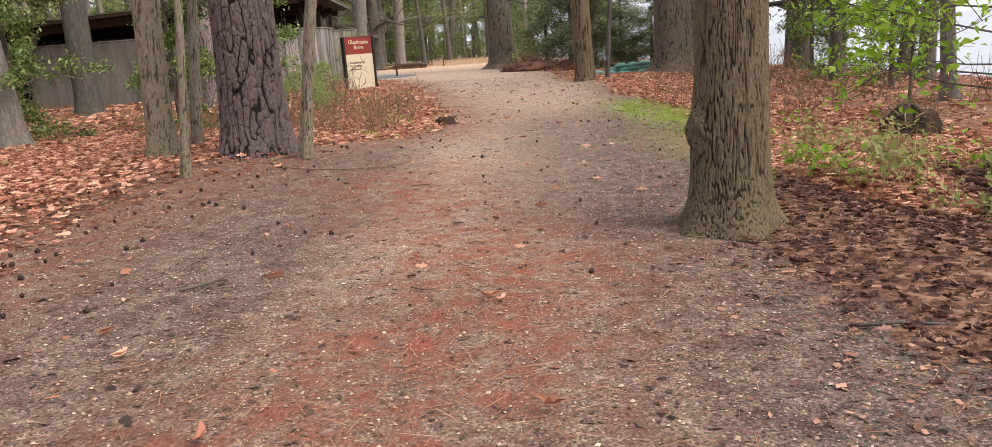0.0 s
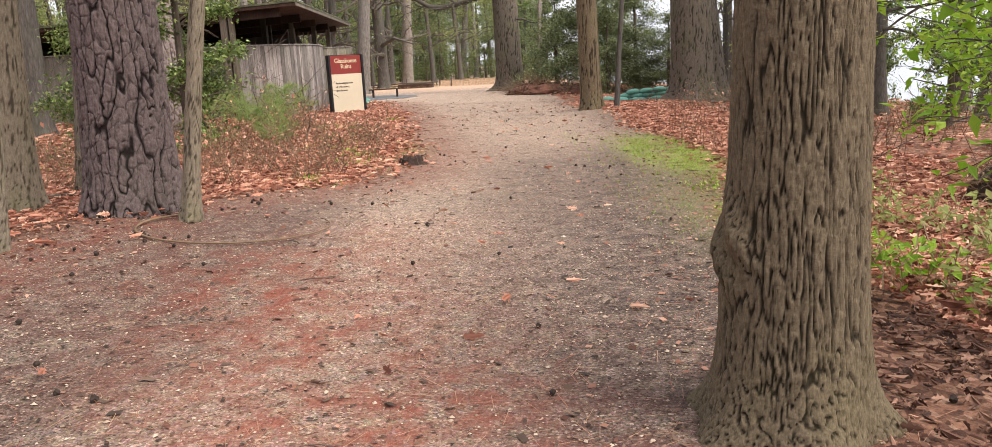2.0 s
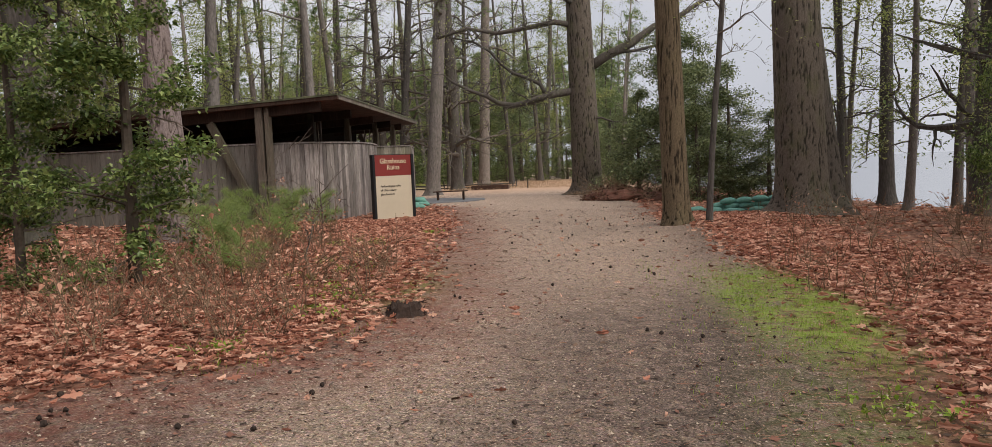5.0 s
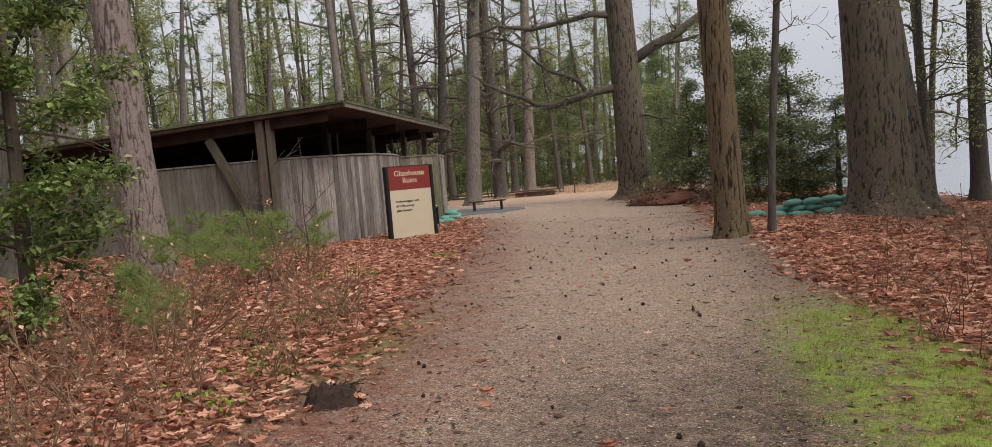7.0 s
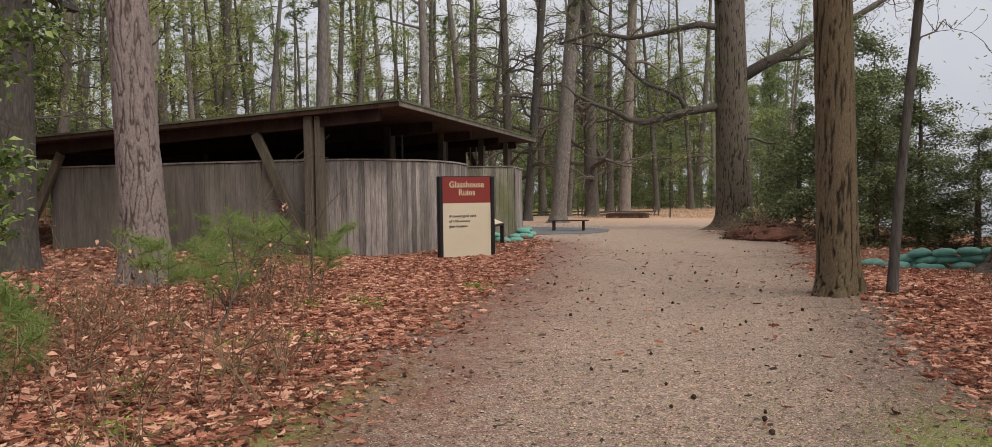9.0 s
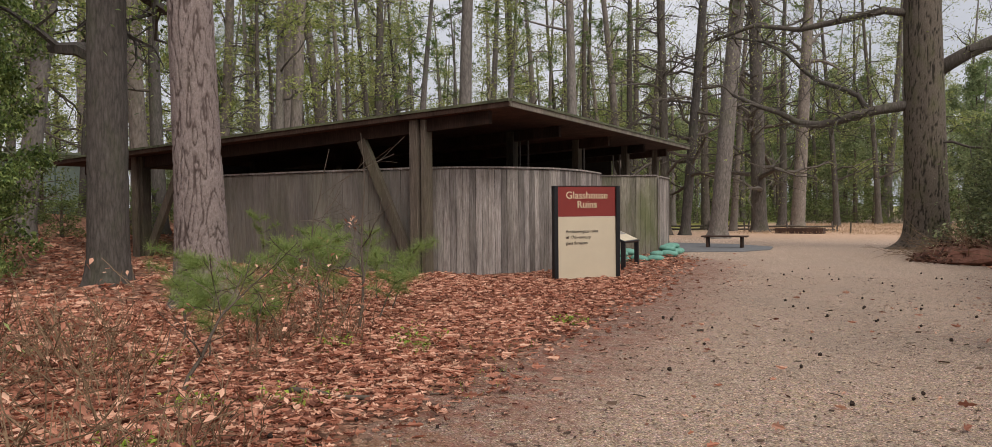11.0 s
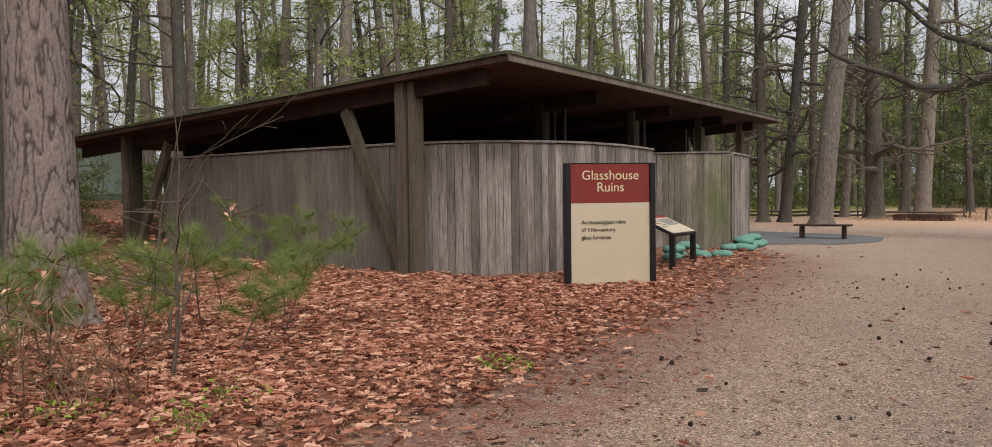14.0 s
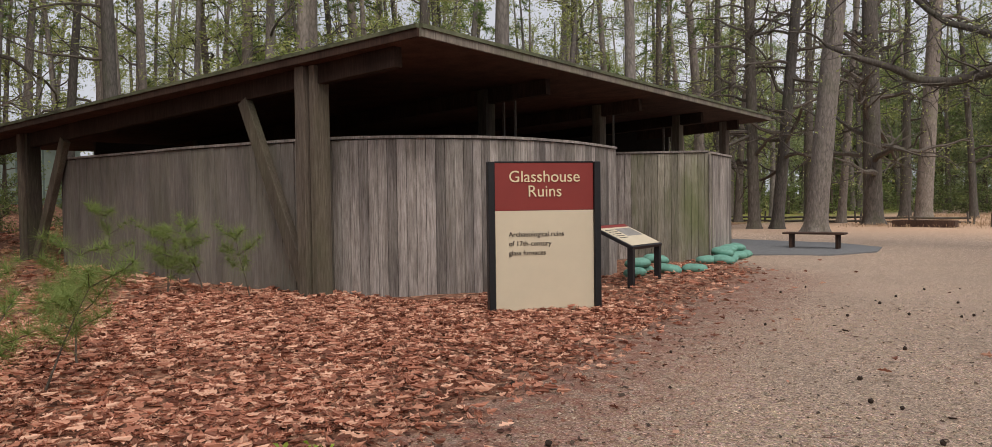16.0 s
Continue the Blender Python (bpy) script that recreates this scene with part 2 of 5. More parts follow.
M_SLIM = bark_material("flaky_brown_bark", (0.055, 0.043, 0.03), (0.18, 0.148, 0.108), (0.31, 0.262, 0.20), moss=(0.14, 0.15, 0.06), moss_amount=0.4, ridge=26, stretch=0.2, depth=0.01, furrow_shade=True)
M_DARKBARK = bark_material("dark_bark", (0.034, 0.029, 0.025), (0.11, 0.094, 0.082), (0.20, 0.175, 0.155), moss_amount=0.35, ridge=14, stretch=0.2, depth=0.02)
M_TWIG = plain_material("twig_bark", (0.11, 0.085, 0.065), 0.9, 0.4, 20)
M_DRYTWIG = plain_material("dry_stem", (0.20, 0.13, 0.078), 0.9, 0.5, 20)
M_SPRING = leaf_material("spring_leaf", (0.20, 0.24, 0.07), (0.32, 0.36, 0.11), (0.46, 0.46, 0.19), 0.45)
M_BRIGHT = leaf_material("bright_young_leaf", (0.16, 0.30, 0.02), (0.24, 0.40, 0.03), (0.36, 0.48, 0.06), 0.45)
M_HOLLY = leaf_material("holly_leaf", (0.045, 0.08, 0.022), (0.17, 0.24, 0.065), (0.38, 0.45, 0.16), 0.3, 0.3)
M_NEEDLE = leaf_material("pine_needle", (0.07, 0.12, 0.03), (0.12, 0.18, 0.045), (0.19, 0.25, 0.06), 0.25)
M_DEADLEAF = leaf_material("dead_oak_leaf", (0.145, 0.052, 0.033), (0.50, 0.213, 0.137), (0.82, 0.50, 0.355), 0.15, 0.75)
M_OLDLEAF = leaf_material("old_dark_leaf", (0.035, 0.016, 0.011), (0.125, 0.058, 0.038), (0.34, 0.19, 0.13), 0.1, 0.7)
M_DRYGRASS = leaf_material("dry_grass", (0.30, 0.19, 0.11), (0.42, 0.29, 0.18), (0.55, 0.41, 0.27), 0.2, 0.8)
M_GRASS = leaf_material("green_grass", (0.16, 0.24, 0.03), (0.29, 0.42, 0.05), (0.44, 0.54, 0.10), 0.35)
M_CONE = plain_material("cone_brown", (0.035, 0.022, 0.016), 0.9, 0.4, 60)
M_GREYWOOD = board_material("weathered_grey_board", (0.095, 0.077, 0.068), (0.32, 0.283, 0.262), (0.52, 0.475, 0.45), 0.8, 0.1)
M_GREENBOARD = board_material("algae_stained_board", (0.11, 0.10, 0.075), (0.29, 0.265, 0.215), (0.42, 0.39, 0.34), 0.6, 0.75)
M_BROWNBOARD = board_material("taupe_board", (0.125, 0.107, 0.095), (0.215, 0.19, 0.17), (0.29, 0.26, 0.235), 0.45, 0.2, 0.3)
M_POST = board_material("brown_post_wood", (0.06, 0.046, 0.036), (0.145, 0.117, 0.094), (0.235, 0.195, 0.16), 0.5, 0.25)
M_BEAM = board_material("dark_stained_beam", (0.03, 0.019, 0.014), (0.07, 0.042, 0.032), (0.11, 0.068, 0.052), 0.4)
M_SOFFIT = board_material("brown_soffit_board", (0.05, 0.026, 0.018), (0.105, 0.055, 0.04), (0.15, 0.085, 0.062), 0.4)
M_FASCIA = board_material("weathered_fascia", (0.09, 0.075, 0.062), (0.25, 0.215, 0.18), (0.40, 0.35, 0.30), 0.55, 0.35)
M_ROOF = plain_material("mossy_roof_felt", (0.10, 0.105, 0.06), 0.95, 0.7, 9)
M_BLACK = plain_material("black_frame_paint", (0.012, 0.012, 0.014), 0.45, 0.3, 30, bump=0.05)
M_RED = plain_material("brick_red_panel", (0.23, 0.032, 0.026), 0.55, 0.08, 3, bump=0.02)
M_CREAM = plain_material("cream_panel", (0.62, 0.53, 0.39), 0.6, 0.06, 3, bump=0.02)
M_INK = plain_material("dark_ink", (0.05, 0.035, 0.03), 0.7, 0.1, 30, bump=0.0)
M_LETTER = plain_material("cream_letter", (0.75, 0.64, 0.42), 0.6, 0.05, 30, bump=0.0)
M_BAG = plain_material("green_sandbag_weave", (0.15, 0.33, 0.265), 0.75, 0.3, 14, bump=0.4)
M_STONE = plain_material("grey_stone", (0.28, 0.26, 0.24), 0.9, 0.3, 6, bump=0.5)
# near-black colour stands in for the shade inside the shelter
M_INNERSHADE = plain_material("shade_toned_inner_wall", (0.05, 0.04, 0.035), 0.9, 0.3, 4)
M_BRUSH = plain_material("rotting_brush", (0.17, 0.075, 0.05), 0.95, 0.5, 12, bump=0.8)
M_ROT = plain_material("rotten_wood", (0.045, 0.027, 0.02), 0.95, 0.6, 30, bump=0.9)
M_SOIL = plain_material("dark_soil", (0.05, 0.033, 0.022), 0.95, 0.4, 14, bump=0.8)
M_ASPHALT = plain_material("asphalt", (0.16, 0.16, 0.165), 0.9, 0.2, 40, bump=0.5)


# ---- ground, one sheet to the horizon ----
def steps(*spans):
    out = []
    for a, b, s in spans:
        out += list(np.arange(a, b - 1e-6, s))
    return np.array(out + [spans[-1][1]])


def outside_edge(x, y):
    """Metres beyond the trail's edge; negative on the trail."""
    return np.maximum(np.interp(y, LEFT_Y, LEFT_X) - x, x - np.interp(y, RIGHT_Y, RIGHT_X))


def ground_sheet():
    xs = steps((-420, -60, 40), (-60, -16, 4), (-16, -8, 0.5), (-8, 6, 0.125), (6, 16, 0.5), (16, 24, 2), (24, 60, 12), (60, 420, 60))
    ys = steps((-300, -30, 30), (-30, -2, 2), (-2, 36, 0.16), (36, 60, 0.5), (60, 100, 2), (100, 160, 10), (160, 800, 80))
    X, Y = np.meshgrid(xs, ys)
    Z = ground_z(X, Y)
    n, m = len(xs), len(ys)
    near = smooth_step(0, 1, np.minimum(np.minimum(X + 9, 7 - X), np.minimum(Y + 3, 37 - Y)))
    rough = np.array([noise.noise((x * 3.1, y * 3.1, 0)) + 0.6 * noise.noise((x * 9, y * 9, 4)) for x, y in zip(X.ravel(), Y.ravel())]).reshape(X.shape)
    L, R = np.interp(Y, LEFT_Y, LEFT_X), np.interp(Y, RIGHT_Y, RIGHT_X)
    wander = 0.35 * rough
    path = smooth_step(-0.6, 0.5, np.minimum(X - L, R - X) + wander)
    Z = Z + near * rough * np.where(path > 0.5, 0.006, 0.018)
    me = bpy.data.meshes.new("ground")
    idx = np.arange(n * m).reshape(m, n)
    quads = np.stack([idx[:-1, :-1], idx[:-1, 1:], idx[1:, 1:], idx[1:, :-1]], -1).reshape(-1, 4)
    me.from_pydata(np.stack([X, Y, Z], -1).reshape(-1, 3).tolist(), [], quads.tolist())
    # what covers the ground: trodden gravel, moss and short grass, fallen pine needles
    moss = 1.3 * np.exp(-(((X - 3.25 - 0.02 * (Y - 16)) / 0.7) ** 2 + ((Y - 16.2) / 2.7) ** 2) ** 2) + 0.5 * np.exp(-(((X + 1.15) / 0.4) ** 2 + ((Y - 17.2) / 1.6) ** 2))
    moss = moss + 0.35 * np.exp(-(((X - 2.7) / 0.5) ** 2 + ((Y - 11) / 2.2) ** 2)) + smooth_step(62, 70, Y) * smooth_step(-9, -14, X)
    needles = 0.92 * np.exp(-(((X + 0.45 + 0.5 * np.sin(Y * 0.9)) / 1.05) ** 2)) * smooth_step(1.5, 3.0, Y) * (1 - smooth_step(8, 11.5, Y)) * smooth_step(-0.5, 0.4, rough + 0.25)
    needles = needles + 0.55 * np.exp(-(((X - L - 0.3) / 0.95) ** 2)) * (1 - smooth_step(34, 40, Y))
    dry = smooth_step(49, 60, Y + 3 * wander) * (1 - smooth_step(85, 95, Y)) * smooth_step(-16, -9, X) * 0.9
    # dark damp soil, plus canopy shade painted over the near ground
    damp_shade = 0.78 * smooth_step(-0.9, 0.9, X - 0.05 * (Y - 6) + 0.5 * wander) * (1 - smooth_step(14, 19, Y + 2 * wander)) * smooth_step(-0.2, 1.2, R + 1.2 - X)
    damp_shade = np.clip(damp_shade + 0.6 * np.exp(-((outside_edge(X, Y) + 0.2) / 0.75) ** 2), 0, 1)
    damp_shade = np.maximum(damp_shade, 0.85 * (1 - smooth_step(4.0, 7.5, Y + wander)) * (path > 0.3))
    damp_shade = np.maximum(damp_shade, 0.95 * smooth_step(-0.3, -1.6, X + 0.6 * wander) * (1 - smooth_step(10.5, 14, Y)) * smooth_step(-6.5, -4.5, X))
    # right foreground darkened in place of the canopy's shade
    damp_shade = np.maximum(damp_shade, smooth_step(0.7, 1.9, X + wander) * (1 - smooth_step(3.5, 6.5, Y)) * (1 - smooth_step(5, 8, X)))
    damp_shade = np.maximum(damp_shade, 0.85 * smooth_step(1.0, 2.2, X) * (1 - smooth_step(6.5, 9.5, Y)) * (1 - smooth_step(5, 8, X)))
    wet_shade = me.color_attributes.new("damp_shade", "FLOAT_COLOR", "POINT")
    wet_shade.data.foreach_set("color", np.stack([damp_shade, damp_shade, damp_shade, np.ones_like(damp_shade)], -1).astype(np.float32).ravel())
    layer = me.color_attributes.new("cover", "FLOAT_COLOR", "POINT")
    data = np.stack([path, np.clip(moss, 0, 1), np.clip(needles, 0, 1), dry], -1).astype(np.float32)
    layer.data.foreach_set("color", data.ravel())
    me.polygons.foreach_set("use_smooth", [True] * len(me.polygons))
    mat, nt, bsdf = material("forest_floor")
    att = nt.nodes.new("ShaderNodeVertexColor")
    att.layer_name = "cover"
    sep = nt.nodes.new("ShaderNodeSeparateColor")
    nt.links.new(att.outputs[0], sep.inputs[0])
    vec = world_coords(nt)
    big, mid_n, fine = noise_tex(nt, vec, 0.55, 5), noise_tex(nt, vec, 5, 6, 0.7), noise_tex(nt, vec, 55, 6, 0.75)
    stones = cells(nt, vec, 42, "F1", "Color")
    stone_d = cells(nt, vec, 42, "F1")
    gravel = ramp(nt, fine, (0.36, (0.085, 0.05, 0.036)), (0.5, (0.355, 0.234, 0.165)), (0.64, (0.70, 0.52, 0.395)))
    gravel = mix(nt, 0.35, gravel, mix(nt, 0.82, stones, (0.38, 0.265, 0.185)))
    gravel = mix(nt, ramp(nt, big, (0.40, (0.0,) * 3), (0.66, (0.6,) * 3)), gravel, mix(nt, fine, (0.17, 0.125, 0.095), (0.38, 0.30, 0.235)))
    # one mask for damp soil and the painted canopy shade
    wet_shade = nt.nodes.new("ShaderNodeVertexColor")
    wet_shade.layer_name = "damp_shade"
    soil = ramp(nt, fine, (0.38, (0.022, 0.014, 0.011)), (0.53, (0.078, 0.052, 0.043)), (0.70, (0.21, 0.155, 0.13)))
    gravel = mix(nt, maths(nt, "MULTIPLY", wet_shade.outputs[0], ramp(nt, mid_n, (0.3, (0.45,) * 3), (0.6, (0.95,) * 3))), gravel, soil)
    blotch = noise_tex(nt, vec, 13, 5, 0.75)
    gravel = mix(nt, 1.0, gravel, ramp(nt, blotch, (0.30, (0.52,) * 3), (0.48, (0.98,) * 3), (0.72, (1.28,) * 3)), "MULTIPLY")
    along = nt.nodes.new("ShaderNodeSeparateXYZ")
    nt.links.new(vec, along.inputs[0])
    # gravel turns paler along the trail, from y 18 to 36
    far_pale = maths(nt, "MULTIPLY", maths(nt, "SUBTRACT", along.outputs[1], 18.0), 1 / 18)
    gravel = mix(nt, ramp(nt, far_pale, (0.0, (0,) * 3), (1.0, (0.38,) * 3)), gravel, ramp(nt, fine, (0.35, (0.27, 0.19, 0.14)), (0.65, (0.72, 0.56, 0.44))))
    speck = cells(nt, vec, 95, "F1", "Color")
    speck_s = nt.nodes.new("ShaderNodeSeparateColor")
    nt.links.new(speck, speck_s.inputs[0])
    gravel = mix(nt, 1.0, gravel, ramp(nt, speck_s.outputs[0], (0.0, (0.3,) * 3), (0.3, (0.88,) * 3), (0.85, (1.06,) * 3), (1.0, (2.0,) * 3)), "MULTIPLY")
    straw_v = noise_tex(nt, world_coords(nt, (9, 2.2, 1)), 9, 6, 0.8)
    straw = ramp(nt, straw_v, (0.3, (0.09, 0.026, 0.018)), (0.52, (0.25, 0.072, 0.046)), (0.75, (0.40, 0.155, 0.10)))
    n_mask = maths(nt, "MULTIPLY", sep.outputs[2], ramp(nt, mid_n, (0.38, (0.1,) * 3), (0.58, (1,) * 3)))
    base = mix(nt, n_mask, gravel, straw)
    lc = cells(nt, vec, 17, "F1", "Color")
    leafy = nt.nodes.new("ShaderNodeSeparateColor")
    nt.links.new(lc, leafy.inputs[0])
    litter = ramp(nt, leafy.outputs[0], (0.0, (0.08, 0.036, 0.024)), (0.45, (0.25, 0.115, 0.072)), (0.85, (0.44, 0.22, 0.14)), (1.0, (0.58, 0.36, 0.25)))
    litter = mix(nt, ramp(nt, fine, (0.3, (0.7,) * 3), (0.6, (0,) * 3)), litter, (0.07, 0.04, 0.028))
    litter = mix(nt, maths(nt, "MULTIPLY", wet_shade.outputs[0], 0.7), litter, mix(nt, 1.0, litter, (0.42, 0.42, 0.44), "MULTIPLY"))
    edge = maths(nt, "ADD", sep.outputs[0], maths(nt, "MULTIPLY", maths(nt, "SUBTRACT", mid_n, 0.5), 0.9))
    col = mix(nt, ramp(nt, edge, (0.35, (0,) * 3), (0.62, (1,) * 3)), litter, base)
    grass = ramp(nt, fine, (0.3, (0.13, 0.16, 0.035)), (0.7, (0.34, 0.42, 0.08)))
    m_mask = maths(nt, "MULTIPLY", sep.outputs[1], ramp(nt, mid_n, (0.40, (0.08,) * 3), (0.56, (1,) * 3)))
    col = mix(nt, m_mask, col, grass)
    col = mix(nt, att.outputs["Alpha"], col, ramp(nt, mid_n, (0.3, (0.38, 0.235, 0.155)), (0.7, (0.62, 0.43, 0.30))))
    nt.links.new(col, bsdf.inputs["Base Color"])
    nt.links.new(ramp(nt, wet_shade.outputs[0], (0.0, (0.95,) * 3), (1.0, (0.8,) * 3)), bsdf.inputs["Roughness"])
    bsdf.inputs["Specular IOR Level"].default_value = 0.2
    relief(nt, bsdf, mix(nt, 0.5, fine, stone_d), 0.7, 0.012)
    me.materials.append(mat)
    ob = new("ground", me)
    return tagged(ob, "gravel forest trail through reddish fallen leaves", "ground", kind="structure")


ground_sheet()
water_mat, w_nt, w_bsdf = material("river_water")
w_bsdf.inputs["Base Color"].default_value = (0.20, 0.22, 0.24, 1)
w_bsdf.inputs["Roughness"].default_value = 0.12
w_bsdf.inputs["Specular IOR Level"].default_value = 0.6
relief(w_nt, w_bsdf, noise_tex(w_nt, world_coords(w_nt, (1, 0.5, 1)), 2.5, 4), 0.12, 0.1)
river = Shape()
river.poly([(9, -300, -1.15), (700, -300, -1.15), (700, 700, -1.15), (9, 700, -1.15)])
tagged(part("water", river, water_mat), "pale calm river beyond the bank", "water", kind="structure")
pad = Shape()
pad_ring = [(-8.6, 41.5), (-6.2, 41.2), (-4.3, 42.2), (-3.6, 44.0), (-3.9, 46.0), (-5.5, 47.5), (-9.5, 48.5), (-11, 46), (-10.5, 43)]
pad.prism([(x, y, gz(x, y) - 0.05) for x, y in pad_ring], (0, 0, 0.08))
tagged(part("pavement", pad, M_ASPHALT), "grey asphalt pad beside the shelter", "pavement", kind="structure")


# ---- trees ----
def hero_trunk(name, h, r0, r1, lean, flare, style, mat, n=96, rows=220, seed=0, curve=0.0, lobes=5, plate=8.0, spread_z=0.22, swell=0.0, burl=None):
    """A trunk near the trail, with its bark's plates or ridges as real relief and crease shade painted by depth."""
    s = np.linspace(0, 1, rows)
    low_end = 3.6 / h
    s = np.where(s < 0.8, s / 0.8 * low_end, low_end + (1 - low_end) * (np.maximum(s - 0.8, 0) / 0.2) ** 1.5) if rows > 400 else s ** 2.0
    V = np.zeros((rows, n, 3))
    th = np.linspace(0, 2 * math.pi, n, endpoint=False)
    rnd = random.Random(seed)
    ph = [rnd.uniform(0, 6.3) for _ in range(4)]
    for i, u in enumerate(s):
        z = u * h - 0.15
        r = r0 + (r1 - r0) * u
        zz = max(z, 0)
        fl = flare * math.exp(-zz / spread_z) * (0.75 + 0.35 * np.cos(lobes * th + ph[0]) + 0.2 * np.cos(3 * th + ph[1])) + flare * 0.14 * math.exp(-zz / 1.0)
        rr = r + fl + 0.03 * r0 * np.cos(2 * th + ph[2] + 1.5 * u) + 0.02 * r0 * np.cos(3 * th + ph[3] - 2 * u)
        rr = rr + swell * math.exp(-zz / 0.9)
        if burl:
            rr = rr + burl[2] * np.exp(-(((th - burl[0]) * r0 / 0.13) ** 2 + ((z - burl[1]) / 0.17) ** 2)) * (1 + 0.6 * np.sin(th * 9 + z * 23))
        cx = lean[0] * u + curve * math.sin(u * 5 + ph[1]) * r0
        cy = lean[1] * u + curve * math.cos(u * 4 + ph[2]) * r0
        V[i, :, 0], V[i, :, 1], V[i, :, 2] = cx + rr * np.cos(th), cy + rr * np.sin(th), z
    P = V.reshape(-1, 3)
    out, low = np.zeros(len(P)), np.zeros(len(P))
    coarse = 1.25 if n >= 200 else 1.0 if r0 < 0.2 else 0.42
    for k, (x, y, z) in enumerate(P):
        if style == "plate":
            w = 0.22 * noise.noise((x * 6, y * 6, z * 4)) + 0.10 * noise.noise((x * 17, y * 17, z * 14))
            rag = noise.noise((x * 30, y * 30, z * 14))
            a1 = abs(noise.noise((x * plate * 1.25 + w, y * plate * 1.25 - w, z * 1.9 + w + seed)) + 0.05 * rag)
            d2 = noise.voronoi((x * plate * 1.1 + w, y * plate * 1.1 - w, z * plate * 0.62 + 2.5 * w + seed))[0]
            e2 = (d2[1] - d2[0]) + 0.05 * rag
            wide = 0.125 + 0.06 * noise.noise((x * 3, y * 3, z * 2))
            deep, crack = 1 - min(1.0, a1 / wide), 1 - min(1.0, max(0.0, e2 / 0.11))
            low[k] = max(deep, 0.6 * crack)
            out[k] = (-0.034 * deep - 0.014 * crack + 0.007 * rag + 0.005 * noise.noise((x * 60, y * 60, z * 60))) * min(1.0, 2.2 * r0)
        else:
            w = 0.22 * noise.noise((x * 9, y * 9, z * 6))
            a1 = abs(noise.noise((x * 33 * coarse + w, y * 33 * coarse - w, z * 2.6 * coarse + seed)))
            a2 = abs(noise.noise((x * 58 * coarse + w, y * 58 * coarse + w, z * 8 * coarse + seed)))
            a3 = abs(noise.noise((x * 11, y * 11, z * 16 * coarse + w + seed)))
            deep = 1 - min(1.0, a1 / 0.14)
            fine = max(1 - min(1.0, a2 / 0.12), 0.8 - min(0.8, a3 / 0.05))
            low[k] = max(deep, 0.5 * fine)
            out[k] = (-0.019 * deep - 0.006 * fine + 0.005 * noise.noise((x * 70, y * 70, z * 30))) * min(1.0, 0.3 + r0 * 2)
    nrm = np.stack([np.cos(np.tile(th, rows)), np.sin(np.tile(th, rows)), np.zeros(len(P))], -1)
    P = P + nrm * out[:, None]
    idx = np.arange(rows * n).reshape(rows, n)
    q = np.stack([idx[:-1], np.roll(idx[:-1], -1, 1), np.roll(idx[1:], -1, 1), idx[1:]], -1).reshape(-1, 4)
    me = bpy.data.meshes.new(name)
    me.from_pydata(P.tolist(), [], q.tolist() + [tuple(idx[-1].tolist())])
    me.polygons.foreach_set("use_smooth", [True] * len(me.polygons))
    # crease depth, kept as a mask for the painted shading
    layer = me.color_attributes.new("furrow_shade", "FLOAT_COLOR", "POINT")
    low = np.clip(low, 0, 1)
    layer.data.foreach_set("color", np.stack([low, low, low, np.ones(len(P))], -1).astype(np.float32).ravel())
    me.materials.append(mat)
    return me


def limb(shape, rnd, start, way, length, r, droop=0.0, kink=0.25, n=5, twigs=4, depth=2, ends=None):
    """A crooked branch with side twigs; the tips are gathered in ends."""
    pts, rad, p, d = [Vector(start)], [r], Vector(start), Vector(way).normalized()
    segs = 7 if depth > 1 else 4
    for i in range(segs):
        d = (d + Vector((rnd.gauss(0, kink), rnd.gauss(0, kink), rnd.gauss(0, kink) - droop))).normalized()
        p = p + d * (length / segs)
        pts.append(p)
        rad.append(max(0.004, r * (1 - 0.9 * (i + 1) / segs)))
    shape.tube(pts, rad, n, cap=False)
    if ends is not None:
        ends.extend(pts[2:])
    if depth > 0:
        for _ in range(twigs):
            k = rnd.randint(1, segs - 1)
            dd = (pts[k + 1] - pts[k]).normalized()
            out = Vector((rnd.gauss(0, 1), rnd.gauss(0, 1), rnd.gauss(0.15, 0.7))).normalized()
            limb(shape, rnd, pts[k], dd * 0.6 + out, length * rnd.uniform(0.3, 0.55), rad[k] * 0.6, droop, kink, 3 if depth < 2 else 4, max(2, twigs - 1), depth - 1, ends)


def leaf(shape, rnd, p, size, flat=0.0, ratio=0.55):
    """One pointed leaf, folded along its rib."""
    d = Vector((rnd.gauss(0, 1), rnd.gauss(0, 1), rnd.gauss(-0.2, 0.7) * (1 - flat))).normalized()
    s = d.cross(Vector((rnd.gauss(0, 0.5), rnd.gauss(0, 0.5), 1))).normalized() * size * ratio * 0.5
    p = Vector(p)
    up = Vector((0, 0, size * 0.12))
    shape.poly([p, p + d * size * 0.45 + s + up, p + d * size])
    b = len(shape.v)
    shape.v.append(p + d * size * 0.45 - s + up)
    shape.f.append((b - 3, b - 1, b))


